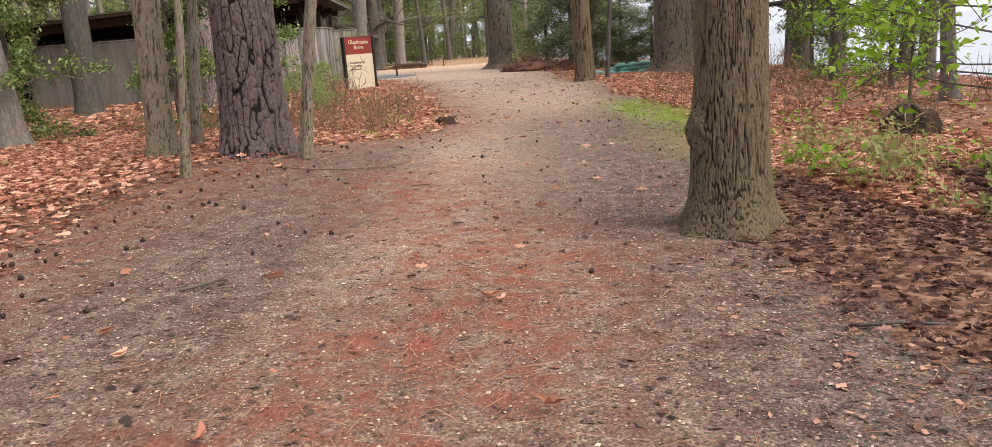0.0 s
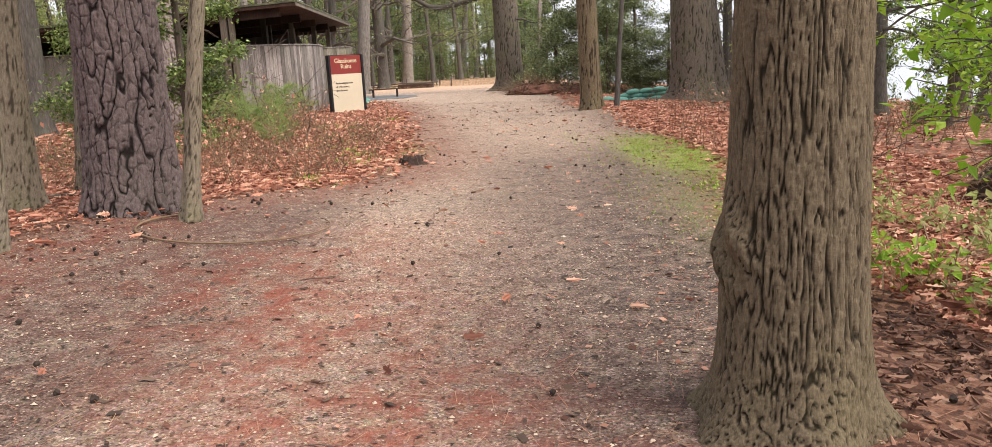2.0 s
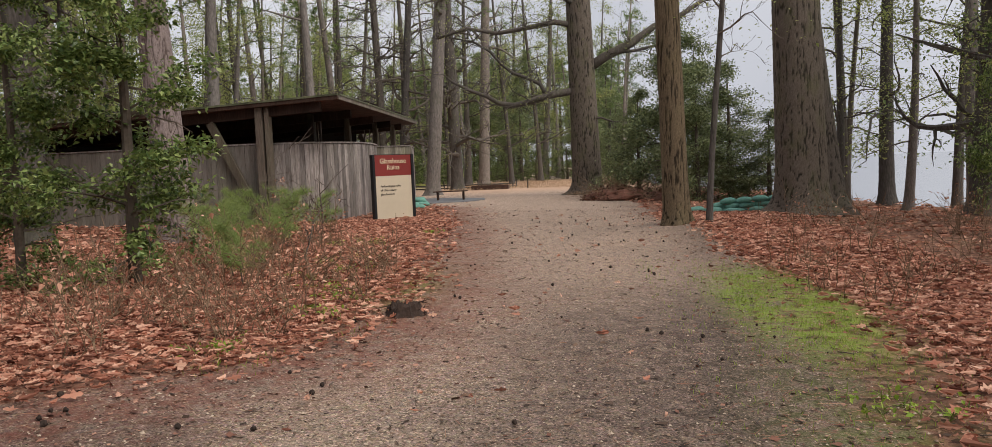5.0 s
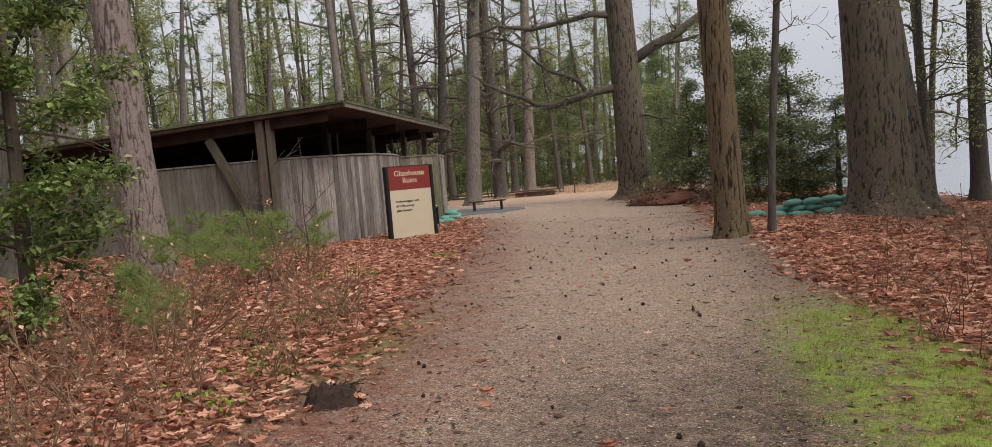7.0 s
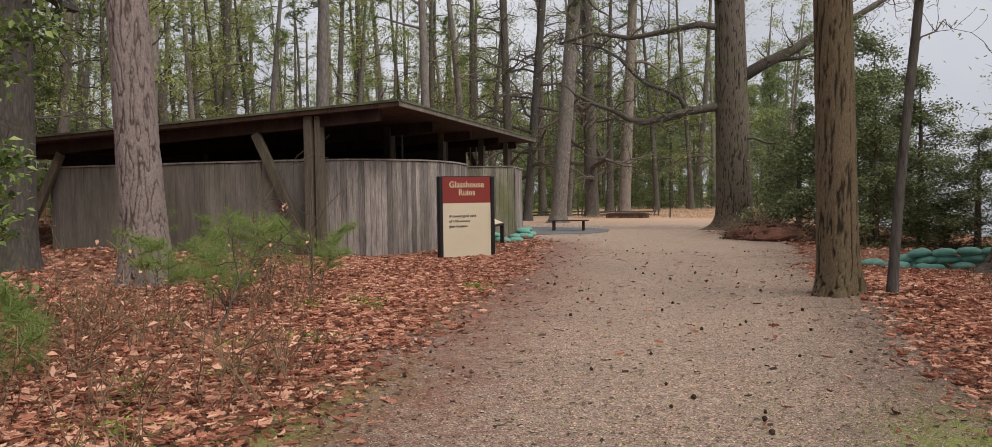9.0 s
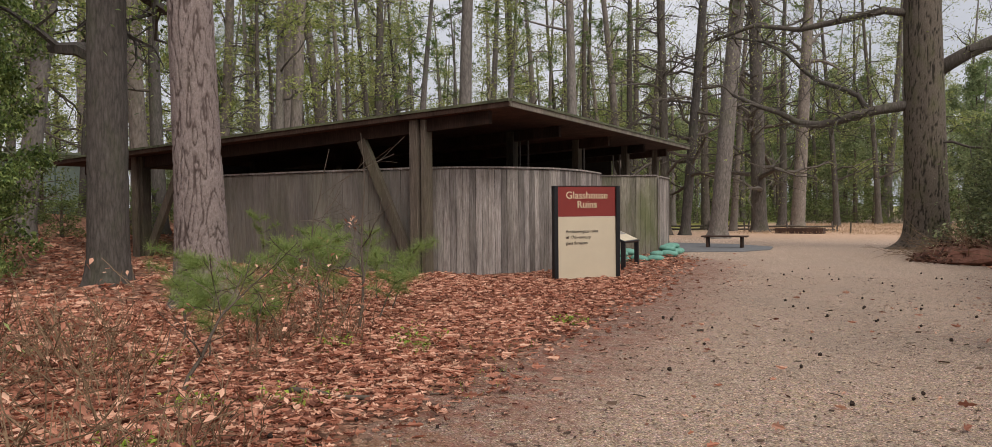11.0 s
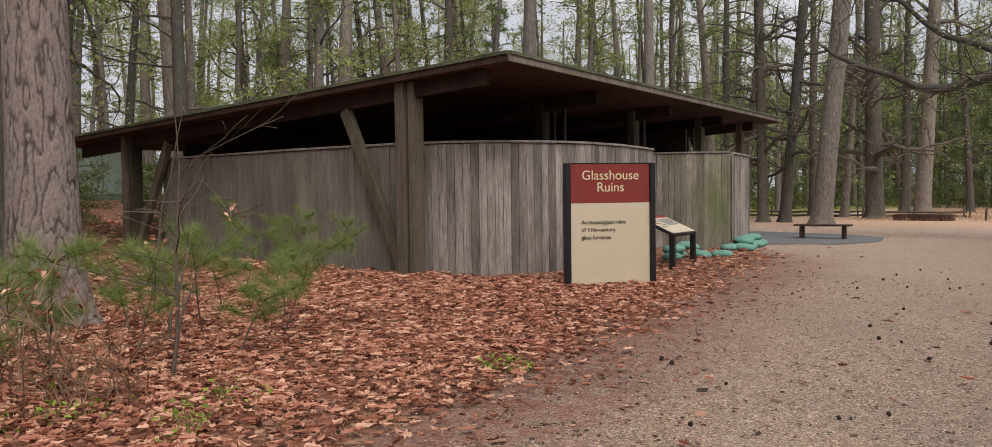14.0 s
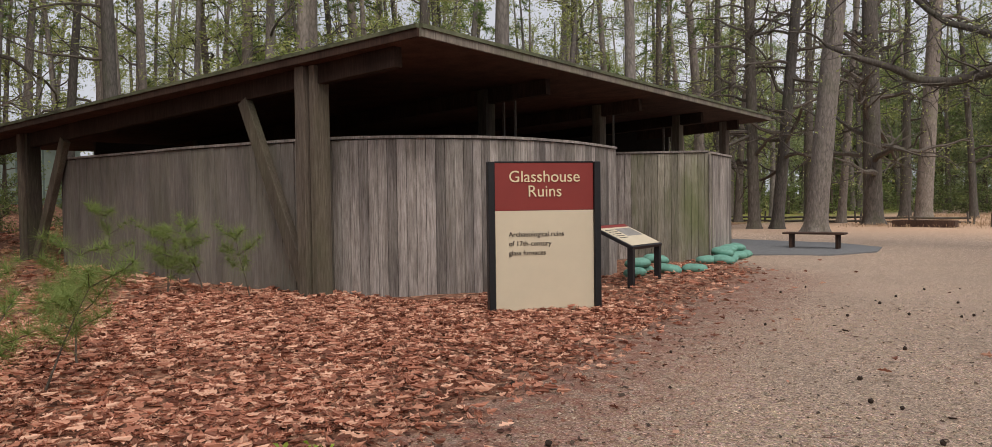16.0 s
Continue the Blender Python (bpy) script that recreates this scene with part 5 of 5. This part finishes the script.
# ---- undergrowth ----
def stem_bush(x, y, seed, h, w, stems, leaf_mat=None, leaves=0, size=0.05, mat=None, name="shrub", label="bare brown stems of a low shrub in leaf litter"):
    rnd = random.Random(seed)
    ob = thing(name, label, "shrub", (x, y, gz(x, y)), "undergrowth")
    wood, ends = Shape(), []
    for _ in range(stems):
        a = rnd.uniform(0, 6.3)
        sx, sy = x + rnd.gauss(0, w * 0.35), y + rnd.gauss(0, w * 0.35)
        limb(wood, rnd, (sx, sy, gz(sx, sy) - 0.03), (math.cos(a) * 0.45, math.sin(a) * 0.45, 1), h * rnd.uniform(0.55, 1.1), 0.007, 0.0, 0.16, 3, 3, 1, ends)
    tagged(part("stem", wood, mat or M_DRYTWIG, ob), kind="stuff")
    if leaves:
        green = Shape()
        leaf_cloud(green, rnd, ends, leaves, 0.06, size)
        tagged(part("foliage", green, leaf_mat, ob), kind="stuff")
    return ob


brush = random.Random(21)
k = 0
while k < 52:
    x, y = brush.uniform(-5.5, -1.4), brush.uniform(12.6, 22)
    if x > np.interp(y, LEFT_Y, LEFT_X) - 0.45 or (y > 19 and x > -3.2):
        continue
    stem_bush(x, y, 300 + k, brush.uniform(0.5, 1.05), 0.5, 10, M_DEADLEAF, 34, 0.07)
    k += 1
k = 0
while k < 40:
    x, y = brush.uniform(4.0, 10.5), brush.uniform(5, 27)
    stem_bush(x, y, 400 + k, brush.uniform(0.5, 1.3), 0.6, 9, M_DEADLEAF, 14, 0.07)
    k += 1
for k in range(16):
    x, y = brush.uniform(-12, -5), brush.uniform(9, 21)
    stem_bush(x, y, 450 + k, brush.uniform(0.5, 1.1), 0.6, 8, M_SPRING, 60, 0.05)
for k, (x, y) in enumerate(((3.2, 8.0), (3.7, 7.5), (4.3, 8.3), (4.9, 7.6), (3.9, 6.1), (4.6, 9.2), (5.6, 8.4), (4.0, 9.9))):
    stem_bush(x, y, 480 + k, 0.45, 0.6, 16, M_BRIGHT if k % 3 == 0 else M_SPRING, 170, 0.085, M_DRYGRASS, "weed_clump", "yellow-green weeds sprouting through dead leaves")


for k, (x, y) in enumerate(((-2.3, 18.3), (-2.7, 17.5), (-2.0, 16.7), (-2.9, 19.2), (-3.2, 22.5), (-2.9, 22.0), (-2.2, 24.6), (-1.8, 16.1), (-1.6, 15.1), (-3.5, 21.6), (-2.5, 19.8), (-4.6, 20.2), (-1.9, 13.4), (2.9, 10.6), (3.1, 12.2), (3.9, 10.9))):
    stem_bush(x, y, 520 + k, 0.13, 0.45, 16, M_GRASS, 110, 0.05, M_SPRING, "weed_clump", "small green weeds among dead leaves")


def seedling(x, y, seed, h, w=0.35):
    """A young pine: a crooked stem with whorls of soft needle tufts."""
    rnd = random.Random(seed)
    ob = thing("pine_seedling", "small soft green pine seedling in leaf litter", "seedling", (x, y, gz(x, y)), "pine seedlings")
    wood, ends = Shape(), []
    z = gz(x, y)
    limb(wood, rnd, (x, y, z - 0.03), (rnd.gauss(0, 0.15), rnd.gauss(0, 0.15), 1), h, 0.012, 0, 0.07, 5, 0, 0, ends)
    tips = list(ends)
    for _ in range(9):
        p = rnd.choice(ends)
        a = rnd.uniform(0, 6.3)
        limb(wood, rnd, p, (math.cos(a), math.sin(a), 0.5), w * rnd.uniform(0.6, 1.2), 0.006, 0, 0.1, 3, 0, 0, tips)
    part("stem", wood, M_TWIG, ob)
    green = Shape()
    for p in tips:
        tuft(green, rnd, p, 0.19, 64, 0.009)
    tagged(part("foliage", green, M_SEEDLING, ob), kind="stuff")


M_SEEDLING = leaf_material("soft_needle", (0.13, 0.20, 0.05), (0.22, 0.29, 0.08), (0.32, 0.38, 0.13), 0.35)
for k, (x, y, h) in enumerate(((-3.75, 17.7, 0.75), (-3.3, 17.0, 0.5), (-4.3, 21.2, 0.6), (-4.9, 22.8, 0.8), (-5.3, 22.2, 0.7), (-4.6, 23.6, 0.75), (-6.3, 24.6, 0.9), (-5.7, 25.0, 0.7), (-6.1, 23.4, 0.8), (-9.4, 28.6, 1.0), (-8.7, 28.9, 0.9), (-9.9, 28.3, 0.6), (-7.1, 24.2, 0.8), (-6.7, 22.6, 0.7), (-5.2, 21.0, 0.8), (-7.4, 25.6, 0.9), (-11.4, 28.4, 1.2), (-5.6, 23.9, 1.0), (-4.7, 22.0, 1.0), (-6.4, 22.0, 0.9), (-4.1, 20.4, 0.7), (-5.0, 24.4, 0.9), (-10.4, 28.6, 0.9))):
    seedling(x, y, 500 + k, h)


def bare_sapling(x, y, seed, h, lean):
    rnd = random.Random(seed)
    ob = thing("bare_sapling", "bare crooked sapling with one withered leaf cluster", "sapling", (x, y, gz(x, y)))
    wood, ends = Shape(), []
    limb(wood, rnd, (x, y, gz(x, y) - 0.03), lean, h, 0.02, 0, 0.12, 6, 6, 2, ends)
    tagged(part("stem", wood, M_TWIG, ob), kind="stuff")
    dead = Shape()
    for _ in range(16):
        leaf(dead, rnd, ends[len(ends) // 2] + Vector((rnd.gauss(0, 0.06), rnd.gauss(0, 0.06), rnd.gauss(0, 0.05))), 0.075)
    part("withered_leaves", dead, M_DEADLEAF, ob, "withered brown leaves")


bare_sapling(-4.2, 22.7, 61, 2.4, (0.3, 0.1, 1))
bare_sapling(-5.4, 23.4, 62, 2.3, (-0.25, 0.2, 1))
bare_sapling(-3.4, 19.5, 64, 1.3, (0.2, 0.3, 1))


def at_ground(ob, x, y, scale=1.0, turn=0):
    ob.matrix_basis = pose(x, y, gz(x, y), 0, 0, turn)
    ob.scale = (scale,) * 3
    return ob


# glossy evergreens left of the trail, cedars on the bank, shrubs at the edge of the wood
holly = at_ground(evergreen("holly_bush", "loose glossy-leaved holly with open dark boughs", 71, 6.0, 1.85, M_HOLLY, 15000, 0.09, close=0.11, full=0.85), -4.95, 17.3)
copy_thing(holly, pose(-6.3, 16.9, gz(-6.3, 16.9), 0, 0, 70)).scale = (0.75, 0.75, 0.8)
copy_thing(holly, pose(9.9, 23.6, gz(9.9, 23.6), 0, 0, 310)).scale = (0.7, 0.7, 1.0)
copy_thing(holly, pose(-9.2, 16.2, gz(-9.2, 16.2), 0, 0, 130))
copy_thing(holly, pose(-13.6, 23.4, gz(-13.6, 23.4), 0, 0, 40)).scale = (0.8, 0.8, 1.2)
copy_thing(holly, pose(-17.2, 25.5, gz(-17.2, 25.5), 0, 0, 80)).scale = (1.3, 1.3, 1.5)
copy_thing(holly, pose(9.4, 19.0, gz(9.4, 19.0), 0, 0, 200)).scale = (0.8, 0.8, 1.1)
copy_thing(holly, pose(10.5, 26.5, gz(10.5, 26.5), 0, 0, 20)).scale = (0.8, 0.8, 1.2)
cedar = at_ground(evergreen("cedar_tree", "bushy dark evergreen on the river bank", 72, 7.2, 2.9, leaf_material("cedar_leaf", (0.085, 0.11, 0.05), (0.19, 0.225, 0.10), (0.33, 0.36, 0.17), 0.25), 20000, 0.12, close=0.21), 4.4, 41.5)
copy_thing(cedar, pose(6.6, 39.5, gz(6.6, 39.5), 0, 0, 100)).scale = (0.9, 0.9, 0.72)
copy_thing(cedar, pose(5.2, 38.2, gz(5.2, 38.2), 0, 0, 150)).scale = (0.75, 0.75, 0.6)
copy_thing(cedar, pose(5.8, 43.5, gz(5.8, 43.5), 0, 0, 200)).scale = (1.0, 1.0, 0.95)
copy_thing(cedar, pose(3.4, 44.5, gz(3.4, 44.5), 0, 0, 300)).scale = (0.8, 0.8, 0.65)
copy_thing(cedar, pose(7.6, 37.4, gz(7.6, 37.4), 0, 0, 300)).scale = (0.7, 0.7, 0.45)
hedge = at_ground(evergreen("woodland_shrub", "rounded green shrub at the edge of the wood", 73, 3.0, 2.4, leaf_material("shrub_leaf", (0.07, 0.10, 0.03), (0.13, 0.17, 0.05), (0.24, 0.27, 0.10), 0.3), 2600, 0.15, True), -22, 72)
# distance haze is painted into these trees' paler leaf colours
far_tree = at_ground(evergreen("woodland_tree", "leafy green young tree in the distant wood", 74, 8.5, 3.6, leaf_material("hazed_far_leaf", (0.16, 0.21, 0.095), (0.25, 0.30, 0.14), (0.38, 0.41, 0.21), 0.4), 6500, 0.22, True), -30, 96)
for x in range(-70, 12, 3):
    y = 88 + brush.uniform(-3, 3) - 0.12 * abs(x + 4)
    copy_thing(hedge, pose(x, y, gz(x, y), 0, 0, brush.uniform(0, 360))).scale = (1.2, 1.2, brush.uniform(0.8, 1.5))
for k in range(64):
    x, y = brush.uniform(-70, 6), brush.uniform(86, 116)
    copy_thing(far_tree, pose(x, y, gz(x, y), 0, 0, brush.uniform(0, 360))).scale = (1.1, 1.1, brush.uniform(0.8, 1.3))
for k in range(34):
    x, y = brush.uniform(-46, 5), brush.uniform(98, 126)
    copy_thing(far_tree, pose(x, y, gz(x, y), 0, 0, brush.uniform(0, 360))).scale = (1.3, 1.3, brush.uniform(1.4, 2.0))
for k in range(26):
    x, y = brush.uniform(-70, -34), brush.uniform(20, 85)
    s = brush.uniform(0.7, 1.2)
    copy_thing(far_tree, pose(x, y, gz(x, y), 0, 0, brush.uniform(0, 360))).scale = (s, s, s)
for k in range(40):
    x, y = brush.uniform(-40, -21), brush.uniform(24, 70)
    copy_thing(hedge, pose(x, y, gz(x, y), 0, 0, brush.uniform(0, 360))).scale = (brush.uniform(0.4, 0.9),) * 3


def leafy_sapling(x, y, seed):
    """A young tree on the bank whose low boughs carry the first bright leaves."""
    rnd = random.Random(seed)
    ob = thing("leafy_sapling", "sapling with bright green new leaves on dark twigs", "sapling", (x, y, gz(x, y)))
    wood, ends, z = Shape(), [], gz(x, y)
    wood.tube([(x, y, z - 0.1), (x + 0.05, y, z + 1.5), (x - 0.05, y + 0.05, z + 3.8)], [0.03, 0.022, 0.008], 7)
    for i in range(15):
        a = rnd.uniform(2.5, 4.2) if i % 4 else rnd.uniform(0, 6.3)
        limb(wood, rnd, (x, y, z + rnd.uniform(0.8, 2.4)), (math.cos(a), math.sin(a), 0.1), rnd.uniform(0.8, 2.0), 0.012, 0.01, 0.12, 4, 4, 1, ends)
    part("stem", wood, M_DARKBARK, ob)
    green = Shape()
    leaf_cloud(green, rnd, ends, 900, 0.06, 0.10)
    tagged(part("foliage", green, M_BRIGHT, ob), kind="stuff")


leafy_sapling(4.35, 6.9, 81)
leafy_sapling(6.3, 12.2, 82)


def heap(name, label, x, y, r, h, mat, sticks, seed):
    """A rough mound with sticks and roots standing out of it."""
    rnd = random.Random(seed)
    ob = thing(name, label, "heap", (x, y, gz(x, y)))
    s = Shape()
    n, m = 22, 8
    for i in range(m + 1):
        u = i / m
        for j in range(n):
            a = 2 * math.pi * j / n
            q = 1 + 0.35 * noise.noise((math.cos(a) * 2 + seed, math.sin(a) * 2, u * 3))
            s.v.append(Vector((x + r * q * math.cos(u * 1.5) * math.cos(a), y + r * q * math.cos(u * 1.5) * math.sin(a), gz(x, y) - 0.05 + h * q * math.sin(u * 1.57))))
    for i in range(m):
        for j in range(n):
            a, b = i * n + j, i * n + (j + 1) % n
            s.f.append((a, b, b + n, a + n))
    part("mound", s, mat, ob)
    w = Shape()
    for _ in range(sticks):
        a = rnd.uniform(0, 6.3)
        limb(w, rnd, (x + rnd.gauss(0, r * 0.5), y + rnd.gauss(0, r * 0.5), gz(x, y) + h * rnd.uniform(0.2, 0.8)), (math.cos(a), math.sin(a), rnd.uniform(-0.1, 0.5)), r * rnd.uniform(0.6, 1.3), 0.012, 0.03, 0.2, 4, 2, 1)
    tagged(part("brushwood", w, M_DRYTWIG, ob), kind="stuff")
    if mat is M_BRUSH:
        dead = Shape()
        for _ in range(900):
            a, u = rnd.uniform(0, 6.3), rnd.random() ** 0.5
            px, py = x + 1.1 * r * u * math.cos(a), y + 1.1 * r * u * math.sin(a)
            leaf(dead, rnd, (px, py, gz(px, py) + h * (1 - u * u) * rnd.uniform(0.7, 1.2) + 0.02), rnd.uniform(0.09, 0.17))
        tagged(part("dead_leaves", dead, M_OLDLEAF, ob, "drift of dull brown dead leaves"), kind="stuff")


heap("root_mass", "dark earth-clogged root mass of a fallen tree", 5.65, 10.9, 0.34, 0.42, M_SOIL, 80, 91)
heap("brush_pile", "heap of reddish brush and dead leaves beside an oak", 2.3, 40.4, 1.4, 0.5, M_BRUSH, 170, 92)
heap("brush_pile", "heap of reddish brush and dead leaves beside an oak", 4.2, 38.8, 1.0, 0.4, M_BRUSH, 120, 93)


def stick(pts, r, name="fallen_branch", label="dark fallen branch lying on the leaf litter", mat=M_TWIG):
    s = Shape()
    p = [Vector((x, y, gz(x, y) + r + 0.012)) for x, y in pts]
    s.tube(p, [r * (1 - 0.6 * i / len(p)) for i in range(len(p))], 7)
    ob = part(name, s, mat, None, smooth=True)
    tagged(ob, label, "branch")


stick([(-2.75, 19.9), (-2.45, 20.05), (-2.2, 20.0), (-1.95, 20.15)], 0.03)
stick([(1.7, 3.78), (1.95, 3.8), (2.2, 3.72)], 0.012, mat=M_DARKBARK)
stick([(-5.6, 12.1), (-4.9, 12.0), (-4.0, 12.4)], 0.035)
stick([(-2.0, 4.9), (-1.85, 5.05), (-1.8, 5.2)], 0.012)
for k in range(46):
    x, y = brush.uniform(-3, 3.5), brush.uniform(3, 27)
    a, l = brush.uniform(0, 6.3), brush.uniform(0.06, 0.2)
    stick([(x, y), (x + l * 0.5 * math.cos(a), y + l * 0.5 * math.sin(a)), (x + l * math.cos(a + 0.3), y + l * math.sin(a + 0.3))], brush.uniform(0.003, 0.007), "twig", "small dark twig lying on the trail")
turns = [(math.cos(a) * 0.86 - 1.85, math.sin(a) * 0.66 + 10.1) for a in np.linspace(2.2, 6.9, 40)]
stick(turns, 0.012, "vine", "thin tan vine looped on the ground by a pine", M_DRYTWIG)


# ---- low rail fence and timber edging in the clearing ----
def rail_fence(x0, y0, x1, y1, bays):
    ob = thing("rail_fence", "low weathered split-rail fence at the clearing edge", "fence", (x0, y0, gz(x0, y0)))
    for i in range(bays + 1):
        x, y = x0 + (x1 - x0) * i / bays, y0 + (y1 - y0) * i / bays
        for dx in (-0.1, 0.1):
            s = Shape()
            s.tube([(x + dx, y, gz(x, y) - 0.1), (x + dx * 1.6, y, gz(x, y) + 0.62)], [0.06, 0.045], 6)
            part("post", s, M_DARKBARK, ob)
        if i < bays:
            for h in (0.10, 0.30):
                s = Shape()
                xb, yb = x0 + (x1 - x0) * (i + 1) / bays, y0 + (y1 - y0) * (i + 1) / bays
                s.tube([(x, y, gz(x, y) + h), ((x + xb) / 2, (y + yb) / 2, gz(x, y) + h - 0.04), (xb, yb, gz(xb, yb) + h)], [0.055, 0.06, 0.05], 6)
                part("rail", s, M_DARKBARK, ob)


rail_fence(-17, 67, -4.2, 65.5, 5)
box_edge = thing("timber_bed", "low dark timber frame on the clearing floor", "planter", (-5.5, 61.8, gz(-5.5, 61.8)))
for a, b in (((-6.7, 61.3), (-4.3, 61.1)), ((-6.7, 62.4), (-4.3, 62.2)), ((-6.7, 61.3), (-6.7, 62.4)), ((-4.3, 61.1), (-4.3, 62.2))):
    part("plank", timber((*a, gz(*a) + 0.14), (*b, gz(*b) + 0.14), 0.1, 0.28), M_BEAM, box_edge)
for x, y in ((2.2, 62), (0.4, 63), (-3.0, 62)):
    s = Shape()
    s.tube([(x, y, gz(x, y) - 0.1), (x + 0.02, y, gz(x, y) + 0.6)], [0.05, 0.045], 7)
    tagged(part("marker_post", s, M_POST), "short wooden marker post in dry grass", "post")
def shed(x, y, turn, w, d, h):
    """A plain board shed with corner trim, a door seam and a shallow roof."""
    ob = thing("shed", "grey-green painted board shed beyond the shelter", "shed")
    ob.matrix_basis = pose(x, y, gz(x, y) - 0.25, 0, 0, turn)

    def own(name, shape, mat, label=""):
        o = new(name, bevelled(shape.mesh(name, mat), 0.006))
        o.parent = ob
        return tagged(o, label)

    s = Shape()
    s.box(0, w, 0, d, 0, h)
    own("wall", s, M_SHED)
    for k in range(int(w / 0.9)):
        s = Shape()
        s.box(0.9 * k + 0.3, 0.9 * k + 0.36, -0.02, -0.002, 0.1, h - 0.1)
        own("batten", s, M_SHEDTRIM)
    s = Shape()
    s.box(-0.04, w + 0.04, -0.03, -0.004, 0, 0.32)
    own("skirting", s, M_SHEDTRIM, "darker green skirting board")
    s = Shape()
    s.prism([(-0.3, -0.3, h + 0.005), (w + 0.3, -0.3, h + 0.005), (w + 0.3, d + 0.3, h + 0.35), (-0.3, d + 0.3, h + 0.35)], (0, 0, 0.09))
    own("roof", s, M_ROOF)


M_SHED = plain_material("green_shed_paint", (0.20, 0.25, 0.215), 0.7, 0.2, 5)
M_SHEDTRIM = plain_material("dark_shed_trim", (0.10, 0.14, 0.12), 0.7, 0.2, 5)
shed(-33.4, 32.6, 64, 5.2, 3.0, 2.5)
# slim glazing bars and dark fittings seen under the roof
for x, y in ((-8.2, 34.4), (-8.0, 34.5), (-8.4, 38.6), (-8.2, 38.7), (-8.6, 42.2), (-8.4, 42.3)):
    s = Shape()
    s.box(x - 0.02, x + 0.02, y - 0.02, y + 0.02, 0.2, roof_at(x, y) - 0.14)
    part("upright", s, M_GREYWOOD, shelter)
